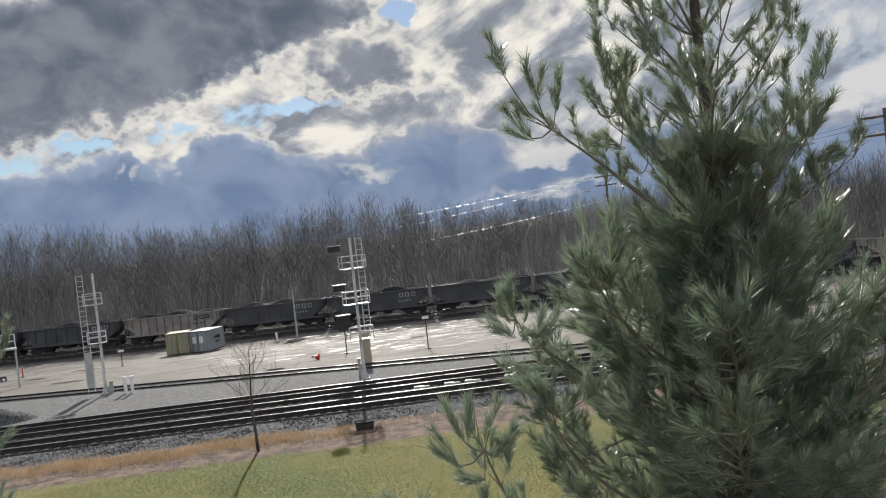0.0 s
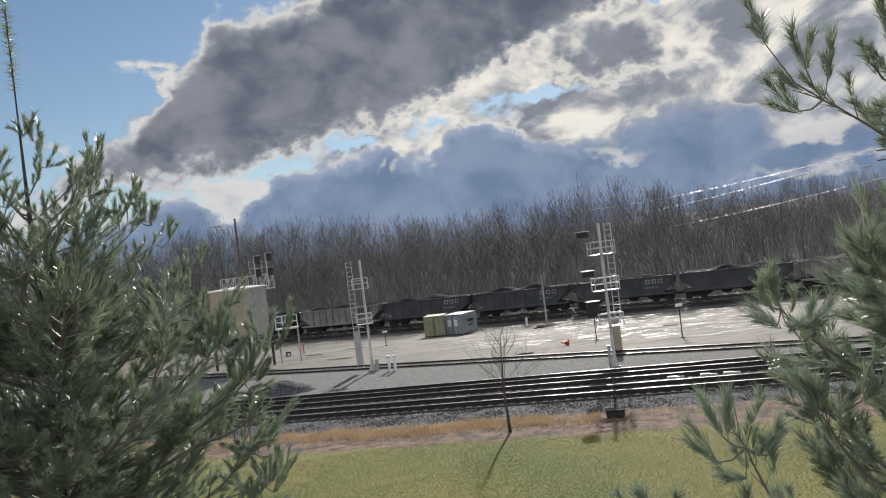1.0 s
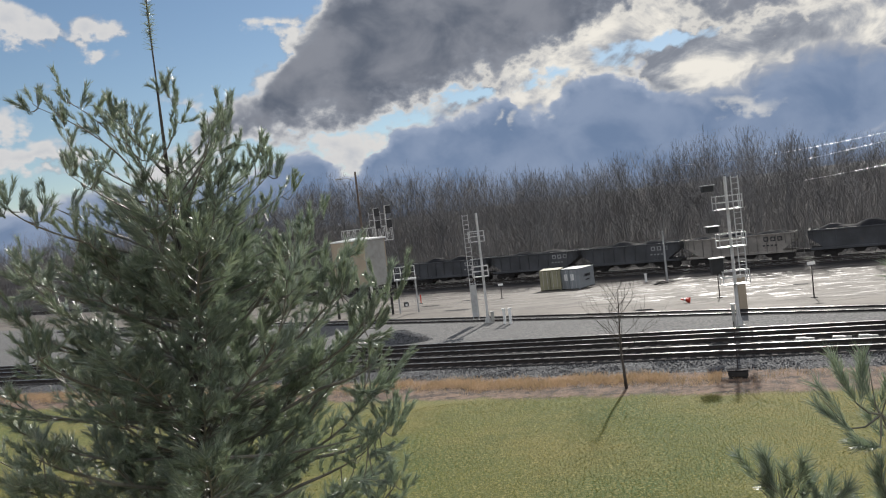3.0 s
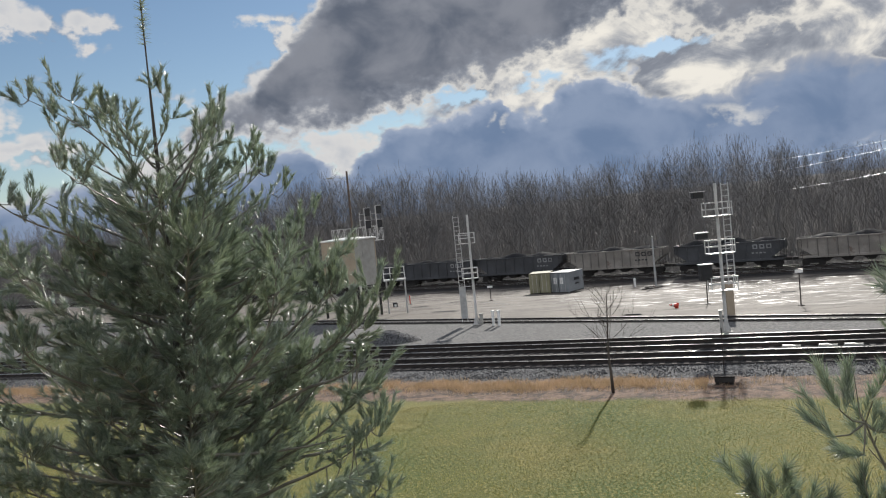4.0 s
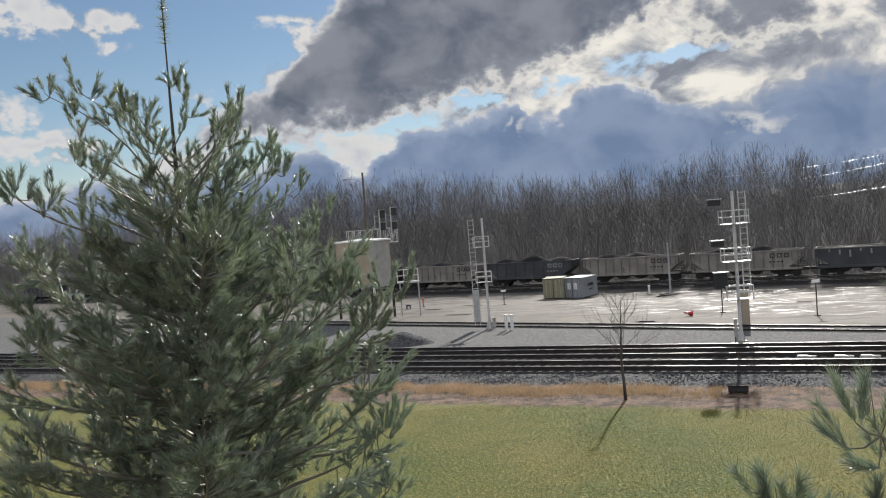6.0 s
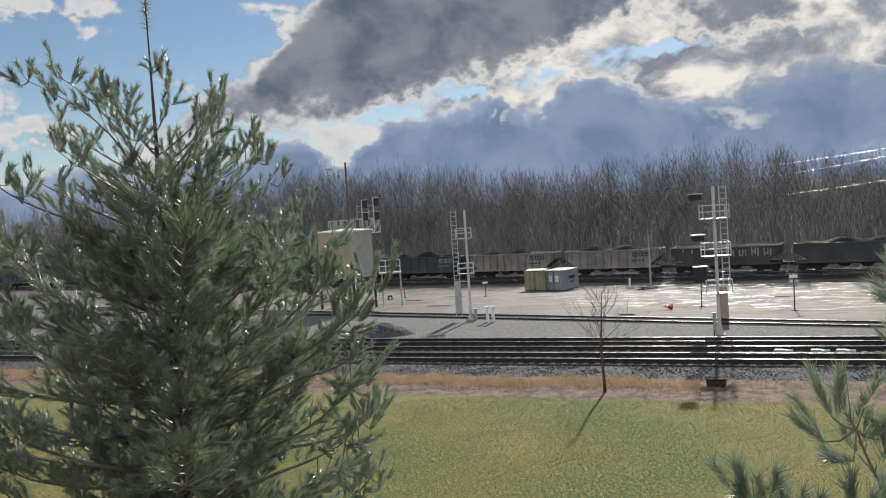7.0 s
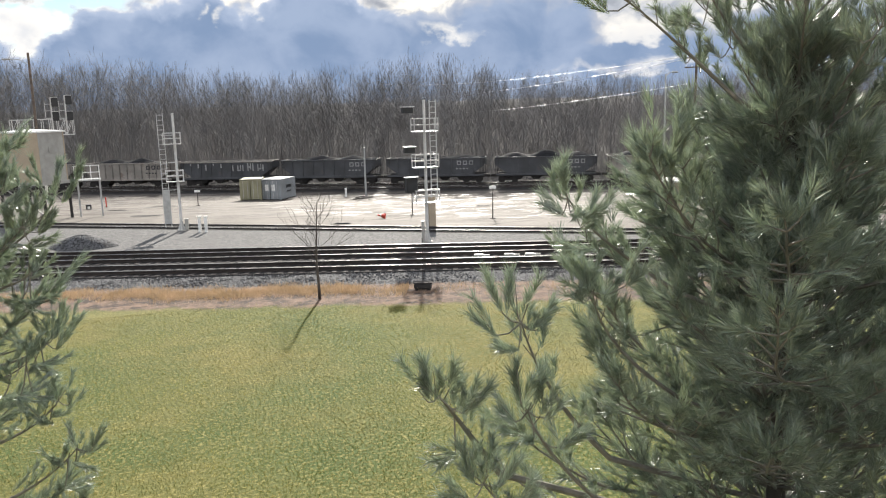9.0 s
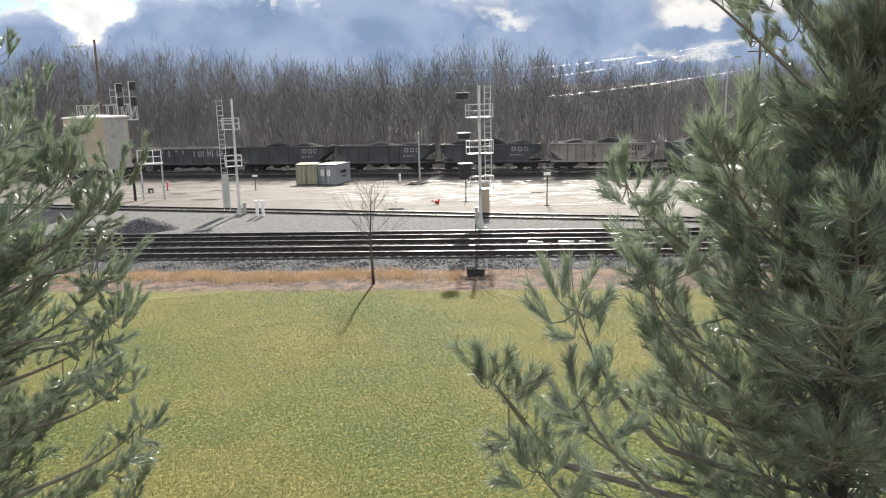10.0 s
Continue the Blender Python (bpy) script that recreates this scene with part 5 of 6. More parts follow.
def container(at, turn, size, mat, label, windows=False):
    """A steel storage container with ribbed sides, door leaves, lock bars and corner posts."""
    w, ln, h = size
    t = thing("storage_container", Matrix.Translation(at) @ pose(0, 0, 0, 0, 0, turn), label, "container", "pair of storage containers")
    ribs = Mesh()
    n = max(6, int(ln / 0.28))
    for side in (-1, 1):
        line = []
        for i in range(n):
            y = -ln / 2 + 0.1 + (ln - 0.2) * i / n
            st = (ln - 0.2) / n
            for f, dx in ((0, 0), (0.25, 0.0), (0.35, -0.035), (0.85, -0.035)):
                line.append((side * (w / 2 - 0.02 + dx), y + f * st))
        line.append((side * (w / 2 - 0.02), ln / 2 - 0.1))
        ribs = Mesh()
        k = 0
        ribs.v += [(x, y, z) for x, y in line for z in (0.15, h - 0.08)]
        ribs.f += [(k + 2 * i, k + 2 * i + 2, k + 2 * i + 3, k + 2 * i + 1) for i in range(len(line) - 1)]
        part("side_wall", ribs, mat, t)
    part("roof", Mesh().box((0, 0, h - 0.05), (w - 0.05, ln - 0.05, 0.06), bevel=0.01), mat, t)
    part("floor", Mesh().box((0, 0, 0.12), (w - 0.1, ln - 0.1, 0.12)), M["under"], t)
    part("back_wall", Mesh().box((0, ln / 2 - 0.06, h / 2), (w - 0.1, 0.05, h - 0.25)), mat, t)
    for x in (-w / 2 + 0.06, w / 2 - 0.06):
        for y in (-ln / 2 + 0.06, ln / 2 - 0.06):
            part("corner_post", Mesh().box((x, y, h / 2), (0.13, 0.13, h), bevel=0.01), mat, t)
    for side in (-1, 1):
        leaf = part("door_leaf", Mesh().box((side * w * 0.235, -ln / 2 + 0.03, h / 2), (w * 0.44, 0.05, h - 0.3), bevel=0.01), mat, t)
        for dx in (-0.25, 0.25):
            part("lock_bar", Mesh().tube([(side * w * 0.235 + dx, -ln / 2 - 0.02, 0.2), (side * w * 0.235 + dx, -ln / 2 - 0.02, h - 0.2)], 0.025, 6), M["galv"], leaf)
        if windows:
            part("pane", Mesh().box((side * 0.42, -ln / 2 - 0.01, h * 0.60), (0.42, 0.03, 0.75), bevel=0.005), M["white"], leaf, "pale placard")
        for k in range(2):
            part("dent_panel", Mesh().box((side * w * 0.235, -ln / 2 + 0.0, h * (0.28 + 0.44 * k)), (w * 0.34, 0.03, h * 0.30), bevel=0.008), mat, leaf)
    if windows:
        for k in range(4):
            part("side_mark", Mesh().box((w / 2 + 0.01, -0.35 + 0.35 * k, h * 0.62), (0.03, 0.22, 0.34)), M["black"], t, "dark stencilled bar")
        for k in range(3):
            part("side_mark", Mesh().box((w / 2 + 0.01, -0.2 + 0.35 * k, h * 0.40), (0.03, 0.26, 0.14)), M["black"], t, "dark stencilled bar")
    return t


container((12.95, 93.6, ground_z(12.9, 92.5)), -18, (2.44, 3.0, 2.5), M["green_box"], "olive-yellow steel storage container with double doors")
container((15.85, 93.3, ground_z(15.8, 92.3)), -38, (2.65, 3.8, 2.5), M["blue_box"], "blue-grey steel storage container with two pale placards", True)

def dirt_patch(at, wide, deep, seed):
    """A flat patch of dark wet dirt, thin at its ragged rim."""
    rnd = random.Random(seed)
    mesh, n = Mesh(), 18
    rim = [(wide * rnd.uniform(0.36, 0.56) * math.cos(6.2832 * i / n), deep * rnd.uniform(0.36, 0.56) * math.sin(6.2832 * i / n)) for i in range(n)]
    mesh.v = [(x, y, -0.02) for x, y in rim] + [(x * 0.7, y * 0.7, 0.03 + rnd.uniform(0, 0.03)) for x, y in rim] + [(0, 0, 0.05)]
    mesh.f = [(i, (i + 1) % n, n + (i + 1) % n, n + i) for i in range(n)] + [(n + i, n + (i + 1) % n, 2 * n) for i in range(n)]
    tagged(part("dirt_patch", mesh, M["coal"], None, smooth=True, at=Matrix.Translation(at) @ pose(0, 0, 0, 0, 0, -25)), "flat patch of dark wet dirt on the yard", "dirt patch", "dirt patches of the yard")


for k, (x, y, w, d) in enumerate(((2.62, 84.81, 3.4, 0.9), (0.57, 69.95, 3.2, 1.3), (31.05, 68.45, 1.6, 0.7), (13.88, 55.05, 1.3, 0.4), (28.29, 69.26, 1.4, 0.5), (-1.73, 79.95, 2.4, 0.5))):
    dirt_patch(on_ground(x, y), w, d, 60 + k)

timber = thing("scrap_timber", Matrix.Translation(on_ground(24.1, 87.6)) @ pose(0, 0, 0, 0, 0, 15), "small heap of dark broken planks by the yard pole", "scrap wood")
for x, y, z, ln, yaw in ((0, 0, 0.07, 2.4, 8), (0.5, 0.3, 0.08, 1.7, -20), (-0.5, -0.2, 0.17, 1.4, 35), (0.2, 0.1, 0.26, 1.2, -5), (1.6, 0.4, 0.06, 1.5, 30)):
    part("plank", Mesh().box((x, y, z), (ln, 0.2, 0.08), turn=yaw, bevel=0.01), M["tie"], timber)

stake = thing("marker_stake", Matrix.Translation(on_ground(-2.77, 86.3)), "short orange marker stake in the yard", "stake")
part("shaft", Mesh().box((0, 0, 0.5), (0.12, 0.12, 1.0), bevel=0.02), M["orange"], stake)
part("base", Mesh().box((0, 0, 0.03), (0.4, 0.4, 0.06), bevel=0.02), M["black"], stake)
case = thing("small_case", Matrix.Translation(on_ground(-4.25, 83.1)), "small black box with a pale front on the ground", "box")
part("body", Mesh().box((0, 0, 0.24), (0.5, 0.4, 0.46), bevel=0.03), M["black"], case)
part("front", Mesh().box((0.02, -0.21, 0.18), (0.24, 0.02, 0.26), bevel=0.005), M["white"], case, "pale front plate")
bollard = thing("bollard", Matrix.Translation(on_ground(24.24, 94.0)), "short pale bollard on the yard", "bollard")
part("post", Mesh().tube([(0, 0, 0), (0, 0, 0.95)], 0.14, 12), M["white"], bollard)
part("cap", Mesh().tube([(0, 0, 0.95), (0, 0, 1.0), (0, 0, 1.05)], [0.17, 0.17, 0.08], 12), M["white"], bollard)


def light_pole(at, height, arm, label, wooden=False, armdir=1, turn=0.0, mat="galv"):
    t = thing("light_pole", Matrix.Translation(at) @ pose(0, 0, 0, 0, 0, turn), label, "street lamp")
    part("pole", Mesh().tube([(0, 0, 0), (0, 0, height)], [0.16, 0.11] if wooden else [0.13, 0.085], 10), M["wood"] if wooden else M[mat], t)
    if arm:
        z = height - (0.9 if wooden else 0.1)
        bracket = Mesh().tube([(0, 0, z - 0.2), (0.5 * arm * armdir, 0, z + 0.25), (arm * armdir, 0, z + 0.3)], 0.035, 6)
        part("arm", bracket, M["galv"], t)
        lamp = Mesh().box((armdir * (arm + 0.3), 0, z + 0.28), (0.75, 0.28, 0.16), bevel=0.06)
        part("lamp_head", lamp, M["galv"], t, "grey lamp head")
    return t


light_pole(on_ground(26.4, 92.6), 6.0, 0, "slender galvanised steel pole in the yard")
p_lamp = polar(-37.3, 88.0)
light_pole(on_ground(p_lamp.x, p_lamp.y), 13.3, 0.9, "tall galvanised lamp pole with one short arm")
p_wood = polar(5.5, 86.0)
light_pole(on_ground(p_wood.x, p_wood.y), 15.0, 1.6, "tall dark wooden pole with a lamp arm", True, -1)


def utility_pole(at, height, label, transformer=False, turn=0.0):
    t = thing("utility_pole", Matrix.Translation(at) @ pose(0, 0, 0, 0, 0, turn), label, "utility pole")
    part("pole", Mesh().tube([(0, 0, 0), (0, 0, height)], [0.17, 0.11], 10), M["wood"], t)
    for z in (height - 0.4, height - 1.3):
        arm = part("crossarm", Mesh().box((0, -0.12, z), (2.2, 0.1, 0.12), bevel=0.01), M["wood"], t)
        for x in (-0.95, -0.4, 0.4, 0.95):
            part("insulator", Mesh().tube([(x, -0.12, z + 0.06), (x, -0.12, z + 0.22)], [0.05, 0.035], 8), M["white"], arm)
    if transformer:
        can = part("transformer", Mesh().tube([(0.4, -0.15, height - 3.0), (0.4, -0.15, height - 2.95), (0.4, -0.15, height - 2.05), (0.4, -0.15, height - 2.0)], [0.2, 0.26, 0.26, 0.18], 14), M["grey_box"], t, "grey transformer can")
        part("bushing", Mesh().tube([(0.4, -0.15, height - 2.0), (0.4, -0.15, height - 1.75)], 0.05, 8), M["white"], can)


pa = polar(-39.3, 82.0)
top_a = 8.1 + 82 * math.tan(radians(3.2))
utility_pole(on_ground(pa.x, pa.y), top_a - ground_z(pa.x, pa.y), "dark wooden utility pole with two crossarms", False, -50)
pb = polar(-57.2, 45.0)
utility_pole(on_ground(pb.x, pb.y), 8.1 + 45 * math.tan(radians(4.9)) - ground_z(pb.x, pb.y), "utility pole with a transformer can", True, -60)
pc = polar(-17.5, 175.0)
utility_pole(on_ground(pc.x, pc.y), 8.1 + 175 * math.tan(radians(0.9)) - ground_z(pc.x, pc.y) + 2, "far utility pole among the trees", False, -60)
for k, (e0, e1) in enumerate(((2.95, 0.75), (3.1, 1.75), (1.2, -0.35))):
    a, b = along_ray(-39.3 + 0.2 * k, e0, 82.0), along_ray(-17.5, e1, 175.0)
    far_b = along_ray(-57.2, 4.4 - 0.4 * k, 45.0)
    w = thing("overhead_wire", Matrix.Identity(4), "thin sagging overhead wire, far span pale in place of sun glint", "wire", "overhead wires")
    pts = [a.lerp(b, i / 24) - Vector((0, 0, 2.2 * 4 * (i / 24) * (1 - i / 24) * 0.5)) for i in range(25)]
    # this span is pale in place of sun glint, the nearer one dark
    part("span", Mesh().tube(pts, 0.021, 5), M["wire"], w)
    pts = [far_b.lerp(a, i / 12) - Vector((0, 0, 0.5 * 4 * (i / 12) * (1 - i / 12))) for i in range(13)]
    part("span", Mesh().tube(pts, 0.010, 4), M["under"], w)


# ---- raised hut and signal gantry ----
def hut():
    c = along_ray(5.5, -0.9, 70.0)
    t = thing("control_hut", Matrix.Translation((c.x, c.y, 0)) @ pose(0, 0, 0, 0, 0, 0), "tan raised yard hut with a white roof edge", "hut")
    # near corner at the origin; one wall runs back to the left, the other back to the right
    zb, zt = 8.1 + 70 * math.tan(radians(-4.15)), 8.1 + 70 * math.tan(radians(-0.95))
    a, b = Vector((-3.2, 2.0, 0)), Vector((1.75, 1.9, 0))
    quad = [Vector((0, 0, 0)), b, a + b, a]
    for i, (p, q) in enumerate(((quad[0], quad[1]), (quad[1], quad[2]), (quad[2], quad[3]), (quad[3], quad[0]))):
        d = (q - p).normalized()
        s = Vector((-d.y, d.x, 0)) * 0.12
        e = Vector((0, 0, 0))
        mesh = Mesh().add([p + Vector((0, 0, zb)), q + Vector((0, 0, zb)), q + s + Vector((0, 0, zb)), p + s + Vector((0, 0, zb)),
                           p + Vector((0, 0, zt)), q + Vector((0, 0, zt)), q + s + Vector((0, 0, zt)), p + s + Vector((0, 0, zt))],
                          [(3, 2, 1, 0), (4, 5, 6, 7), (0, 1, 5, 4), (1, 2, 6, 5), (2, 3, 7, 6), (3, 0, 4, 7)])
        part("wall", mesh, M["tan_wall"] if i != 0 else M["grey_box"], t, "tan sheet wall" if i else "grey end wall")
    roof = Mesh()
    mid = (a + b) / 2
    over = [mid + (q - mid) * 1.06 for q in quad]
    roof.add([(q.x, q.y, zt) for q in over] + [(q.x, q.y, zt + 0.12) for q in over] + [(mid.x, mid.y, zt + 0.3)],
             [(3, 2, 1, 0), (0, 1, 5, 4), (1, 2, 6, 5), (2, 3, 7, 6), (3, 0, 4, 7), (4, 5, 8), (5, 6, 8), (6, 7, 8), (7, 4, 8)])
    part("roof", roof, M["white"], t, "low white roof")
    part("floor", Mesh().add([(q.x, q.y, zb - 0.25) for q in over] + [(q.x, q.y, zb) for q in over],
                             [(3, 2, 1, 0), (4, 5, 6, 7), (0, 1, 5, 4), (1, 2, 6, 5), (2, 3, 7, 6), (3, 0, 4, 7)]), M["grey_box"], t)
    for q in quad:
        g = ground_z(c.x + q.x, c.y + q.y)
        part("leg", Mesh().box((q.x, q.y, (zb - 0.25 + g) / 2), (0.22, 0.22, zb - 0.25 - g)), M["under"], t)
    part("brace", Mesh().tube([(a.x, a.y, zb - 0.3), (0, 0, 0.3)], 0.06, 6), M["grey_box"], t)
    part("sign", Mesh().box((b.x * 0.5 + 0.03, b.y * 0.5 - 0.05, zt - 1.35), (0.75, 0.03, 0.5), turn=math.degrees(math.atan2(b.y, b.x))), M["grey_box"], t, "pale notice plate")
    # side landing with railings
    land = Mesh().box((3.2, 2.2, zb - 0.1), (2.0, 1.4, 0.12))
    deck = part("landing", land, M["galv"], t)
    for z in (zb + 0.55, zb + 1.1):
        part("rail", Mesh().box((3.2, 1.5, z), (2.0, 0.06, 0.06)), M["white"], deck)
    for x in (2.25, 2.85, 3.5, 4.15):
        part("baluster", Mesh().box((x, 1.5, zb + 0.5), (0.07, 0.07, 1.2)), M["white"], deck)
    for x in (2.4, 4.1):
        g = ground_z(c.x + x, c.y + 2.2)
        part("leg", Mesh().box((x, 2.2, (zb - 0.15 + g) / 2), (0.14, 0.14, zb - 0.15 - g)), M["galv"], t)


hut()


def gantry():
    """A signal bridge: lattice walkway on two legs, with mast-mounted heads."""
    o = along_ray(7.0, -0.1, 96.0)
    t = thing("signal_gantry", Matrix.Translation((o.x, o.y, 0)) @ pose(0, 0, 0, 0, 0, -4), "silver signal bridge with lattice walkway and black heads", "signal gantry")
    z0, z1, ln = 8.1 + 96 * math.tan(radians(-1.1)), 8.1 + 96 * math.tan(radians(-0.1)), 6.1
    for y in (0, 1.2):
        for z in (z0, z1):
            part("chord", Mesh().box((ln / 2, y, z), (ln, 0.09, 0.09)), M["silver"], t)
        for k in range(9):
            part("post", Mesh().box((ln * k / 8, y, (z0 + z1) / 2), (0.06, 0.06, z1 - z0)), M["silver"], t)
        for k in (0, 1, 6, 7):
            part("diagonal", Mesh().tube([(ln * k / 8, y, z0), (ln * (k + 1) / 8, y, z1)], 0.035, 5), M["silver"], t)
    part("deck", Mesh().box((ln / 2, 0.6, z0 - 0.03), (ln, 1.2, 0.05)), M["galv"], t)
    for x, h in ((4.1, 2.3), (5.5, 2.5)):
        part("head_mast", Mesh().box((x, 0.5, z1 + h / 2 - 0.6), (0.12, 0.12, h + 1.2)), M["silver"], t)
        for z in (z1 + 0.3, z1 + h - 0.5):
            hd = signal_head(x + 0.45, z, 0.62, 0.95, 10)
            hd.parent = t
        frame_mesh = Mesh()
        for z in (z1 + 0.1, z1 + 0.9, z1 + 1.6):
            frame_mesh.box((x - 0.3, 0.5, z), (0.7, 0.05, 0.05))
        frame_mesh.box((x - 0.62, 0.5, z1 + 0.9), (0.05, 0.05, 2.0))
        part("head_ladder", frame_mesh, M["silver"], t)
    for x in (2.6,):
        for y in (0, 1.2):
            g = ground_z(o.x + x, o.y + y)
            part("leg", Mesh().box((x, y, (z0 + g) / 2), (0.3, 0.3, z0 - g)), M["silver"], t)


gantry()

# pale plastered shed half hidden behind the near pine
sc = polar(-38.0, 60.0)
shed = thing("pale_shed", Matrix.Translation(on_ground(sc.x, sc.y)) @ pose(0, 0, 0, 0, 0, -35), "small pale plastered shed beside the siding", "shed")
part("wall", Mesh().box((0, 0, 1.35), (2.6, 2.6, 2.9), bevel=0.03), M["tan_wall"], shed)
part("roof", Mesh().box((0, 0, 2.86), (2.9, 2.9, 0.14), bevel=0.03), M["white"], shed)


# ---- small things by the track ----
def stone_heap():
    rnd = random.Random(4)
    t = Mesh()
    n, rings = 26, 7
    for j in range(rings + 1):
        f = j / rings
        for i in range(n):
            w = 6.2832 * i / n
            r = (1 - f) * (1 + 0.08 * math.sin(3 * w)) + 0.001
            t.v.append((2.3 * r * math.cos(w), 1.3 * r * math.sin(w), 0.85 * (1 - (1 - f) ** 1.6) + rnd.uniform(-0.04, 0.04) - 0.06))
    t.f = [(j * n + i, j * n + (i + 1) % n, (j + 1) * n + (i + 1) % n, (j + 1) * n + i) for j in range(rings) for i in range(n)]
    ob = part("gravel_mound", t, M["bed_grey"], None, smooth=True, at=Matrix.Translation((-3.3, 53.6, 0)) @ pose(0, 0, 0, 0, 0, -22))
    tagged(ob, "low heap of grey gravel beside the track", "gravel heap")


stone_heap()
box_m = thing("track_box", Matrix.Translation((11.85, 32.6, 0.0)) @ pose(0, 0, 0, 0, 0, -22), "low dark equipment box on short legs in the litter", "equipment box")
part("body", Mesh().box((0, 0, 0.18), (0.8, 0.45, 0.26), bevel=0.06), M["under"], box_m)
part("lid", Mesh().box((0, 0, 0.33), (0.86, 0.5, 0.05), bevel=0.02), M["rust"], box_m)
for x in (-0.28, 0.28):
    part("leg", Mesh().box((x, 0, 0.03), (0.16, 0.4, 0.08)), M["under"], box_m)
rod = thing("rail_post", Matrix.Translation((12.0, 33.0, 0.0)), "thin dark rod standing behind the equipment box", "post")
part("shaft", Mesh().tube([(0, 0, 0), (0.02, 0, 2.3)], 0.02, 6), M["rust"], rod)


def switch_machine(at):
    t = thing("switch_machine", Matrix.Translation(at) @ pose(0, 0, 0, 0, 0, -22), "low grey switch machine box between the tracks", "switch machine", "switch machines")
    part("body", Mesh().box((0, 0, 0.12), (0.62, 0.3, 0.2), bevel=0.04), M["grey_box"], t)
    part("motor", Mesh().tube([(0.3, 0, 0.14), (0.52, 0, 0.14)], 0.09, 10), M["grey_box"], t)
    part("lid", Mesh().box((-0.06, 0, 0.235), (0.45, 0.26, 0.03), bevel=0.01), M["grey_box"], t)


for s in (16.4, 18.0, 19.1, 21.2):
    p = N1 * 40.8 + U1 * (s - 14.9)
    switch_machine((p.x, p.y, 0.17))


# ---- young tree by the lawn ----
def sapling():
    rnd = random.Random(21)
    t = thing("young_tree", Matrix.Translation((7.18, 32.97, 0.0)), "slim leafless young tree at the lawn's edge", "tree")
    trunk = Mesh()
    pts = [(0.0, 0, 0), (-0.02, 0, 0.8), (-0.06, 0, 1.5), (-0.04, 0.02, 2.3), (0.02, 0, 3.1), (0.05, 0, 3.9), (0.08, 0, 4.3)]
    trunk.tube(pts, [0.075, 0.06, 0.052, 0.04, 0.026, 0.012, 0.005], 8)
    part("trunk", trunk, M["sapling"], t, smooth=True)

    def twig(mesh, p, d, ln, r, level):
        line = [p]
        for k in range(4):
            d = (d + Vector((rnd.gauss(0, 0.09), rnd.gauss(0, 0.09), 0.05))).normalized()
            line.append(line[-1] + d * (ln / 4))
            if level < 2 and k > 0:
                s = Vector((rnd.gauss(0, 1), rnd.gauss(0, 1), rnd.gauss(0.4, 0.4))).normalized()
                twig(mesh, line[-1], (d + s * 0.7).normalized(), ln * 0.5, r * 0.55, level + 1)
        mesh.tube(line, [r * (1 - 0.18 * i) for i in range(5)], 4, caps=False)

    for k in range(17):
        z = 1.35 + 2.6 * k / 16
        w = k * 2.4 + rnd.uniform(-0.4, 0.4)
        d = Vector((math.cos(w), math.sin(w), rnd.uniform(0.7, 1.1))).normalized()
        m = Mesh()
        twig(m, Vector((-0.04, 0, z)), d, (1.9 - 0.3 * z) * rnd.uniform(0.8, 1.1) + 0.35, 0.02 - 0.002 * z, 0)
        part("branch", m, M["sapling"], t)


sapling()


# ---- grass ----
def blades(name, label, n, pick, height, width, mat, seed, category):
    g = np.random.default_rng(seed)
    base = pick(g, n)
    h = g.uniform(0.55, 1.2, len(base)) * height
    w = g.random(len(base)) * 6.28
    side = np.stack([np.cos(w), np.sin(w), 0 * w], 1) * width
    lean = g.normal(0, 0.45, (len(base), 2)) * h[:, None]
    tip = base + np.stack([lean[:, 0], lean[:, 1], h], 1)
    V = np.stack([base - side, base + side, tip], 1).reshape(-1, 3)
    tagged(new(name, arrays_mesh(name, V, np.arange(len(V)).reshape(-1, 3), mat)), label, category, kind="stuff")


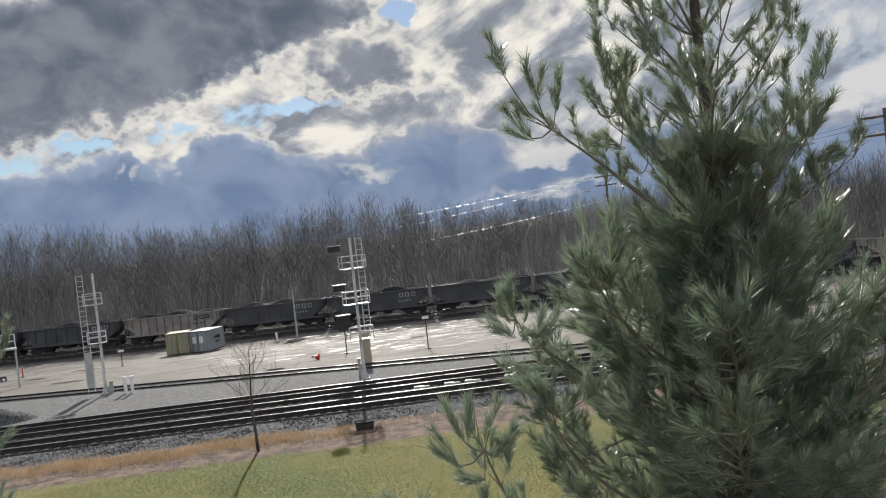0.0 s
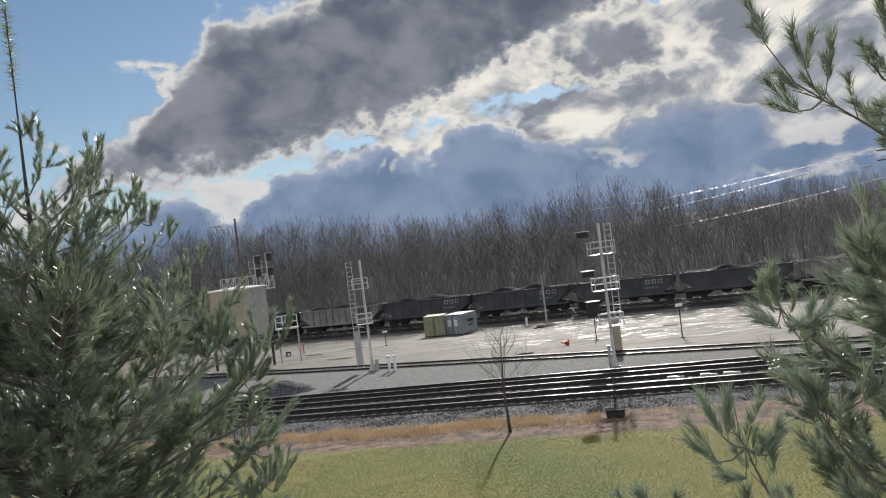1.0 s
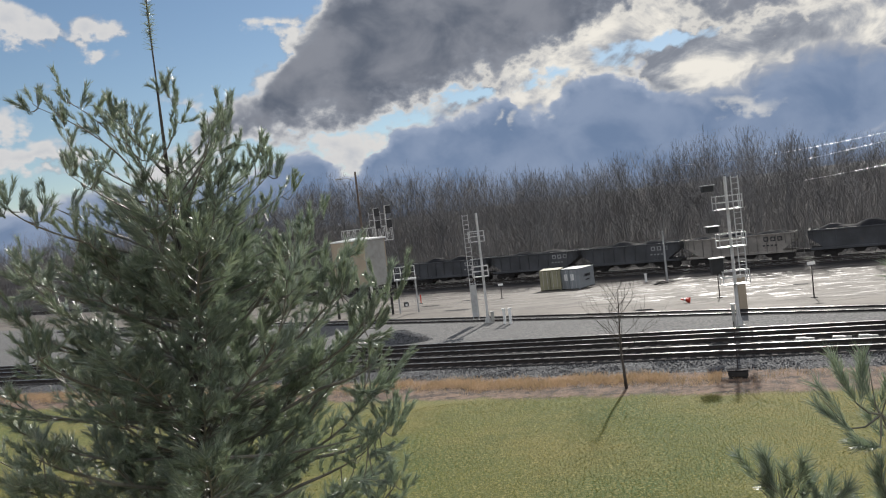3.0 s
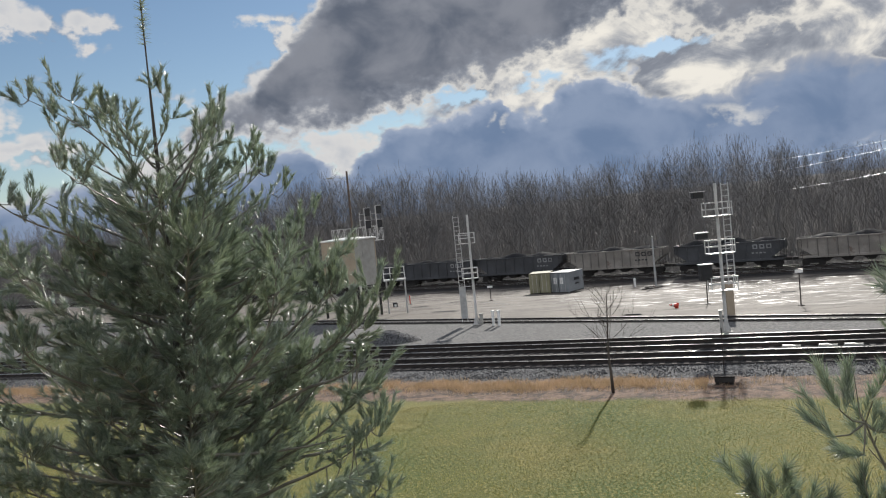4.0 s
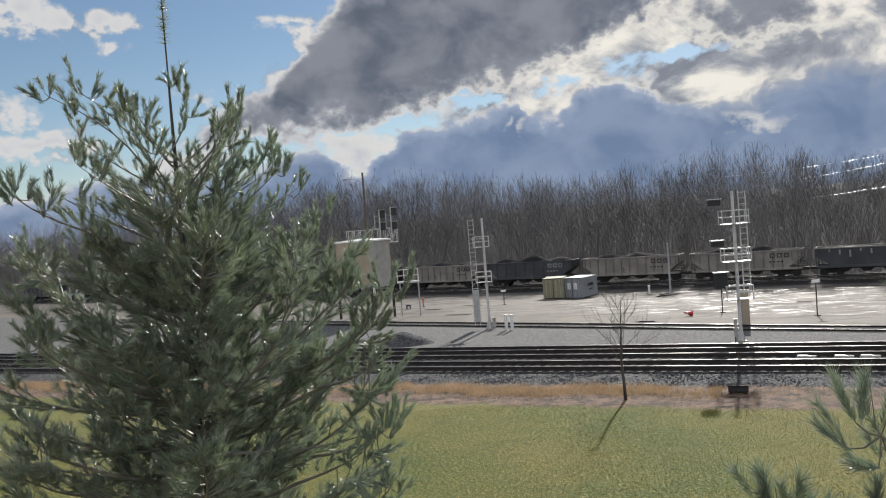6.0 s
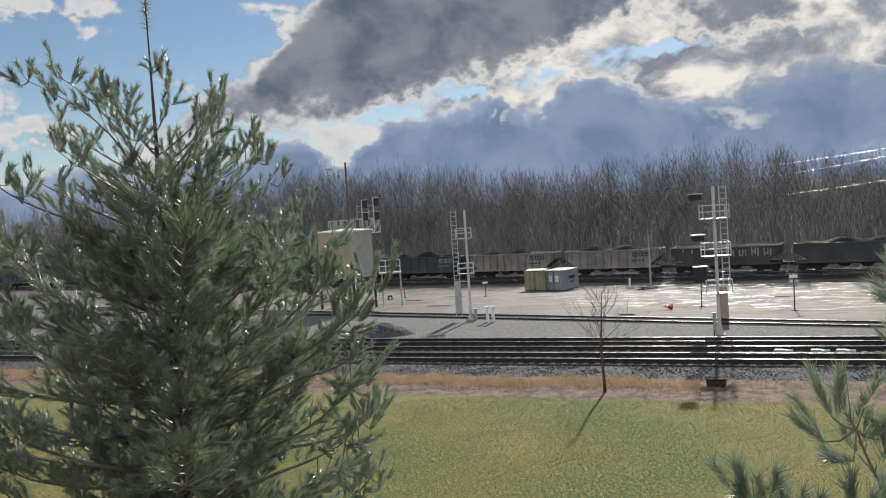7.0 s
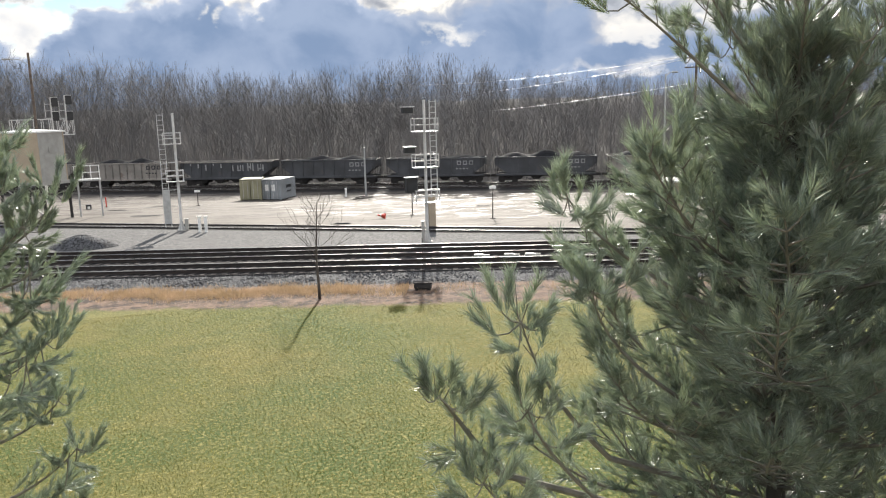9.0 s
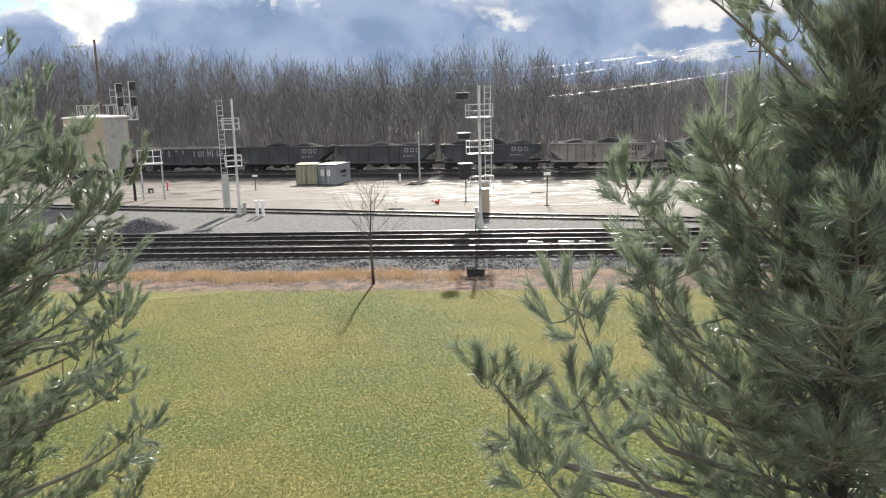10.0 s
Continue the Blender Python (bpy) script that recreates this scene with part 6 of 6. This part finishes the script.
def lawn_spots(g, n):
    r = 10 + 24 * g.random(n) ** 0.8
    a = np.radians(g.uniform(-50, 38, n))
    p = np.stack([-np.sin(a) * r, np.cos(a) * r, 0 * r], 1)
    return p[(p[:, 0] * 0.377 + p[:, 1] * 0.926 < 32.1 + g.normal(0, 0.35, n))]


def straw_spots(g, n):
    s = -70 + g.random(n) * 68
    s = np.where(g.random(n) < 0.06, g.uniform(-2, 60, n), s)
    c = 34.7 + g.normal(0, 0.55, n) + 0.25 * np.sin(s * 0.7) + 0.2 * np.sin(s * 2.1)
    keep = g.random(n) < 0.35 + 0.65 * (np.sin(s * 0.9 + 2.0 * np.sin(s * 0.37)) * np.sin(s * 0.23) > -0.35)
    s, c = s[keep], c[keep]
    return np.stack([N1.x * c + U1.x * s, N1.y * c + U1.y * s, 0 * c], 1)


blades("lawn_grass", "short green and yellowing winter lawn", 270000, lawn_spots, 0.032, 0.009, M["blade"], 1, "grass")
blades("dead_grass", "band of tall straw-coloured dead grass along the ballast", 64000, straw_spots, 0.21, 0.010, M["straw"], 2, "grass")


def loose_ballast():
    """Stones of the near shoulder, too many to count."""
    g = np.random.default_rng(9)
    n = 15000
    s, c = -60 + g.random(n) * 105, 35.6 + g.random(n) * 2.2
    z = np.interp(c, [35.6, 36.3, 37.0, 37.6, 37.8], [-0.05, 0.03, 0.09, 0.14, 0.14])
    p = np.stack([N1.x * c + U1.x * s, N1.y * c + U1.y * s, z], 1)
    octa = np.array([(1, 0, 0), (-1, 0, 0), (0, 1, 0), (0, -1, 0), (0, 0, 1), (0, 0, -1)], float)
    tris = np.array([(0, 2, 4), (2, 1, 4), (1, 3, 4), (3, 0, 4), (2, 0, 5), (1, 2, 5), (3, 1, 5), (0, 3, 5)])
    sz = g.uniform(0.025, 0.06, (n, 1, 1)) * g.uniform(0.6, 1.3, (n, 6, 1))
    V = (p[:, None, :] + octa[None] * sz + g.normal(0, 0.01, (n, 6, 3))).reshape(-1, 3)
    F = (tris[None] + 6 * np.arange(n)[:, None, None]).reshape(-1, 3)
    tagged(new("loose_ballast", arrays_mesh("loose_ballast", V, F, M["stone"])), "loose grey ballast stones on the shoulder", "ballast", kind="stuff")


loose_ballast()

motions()
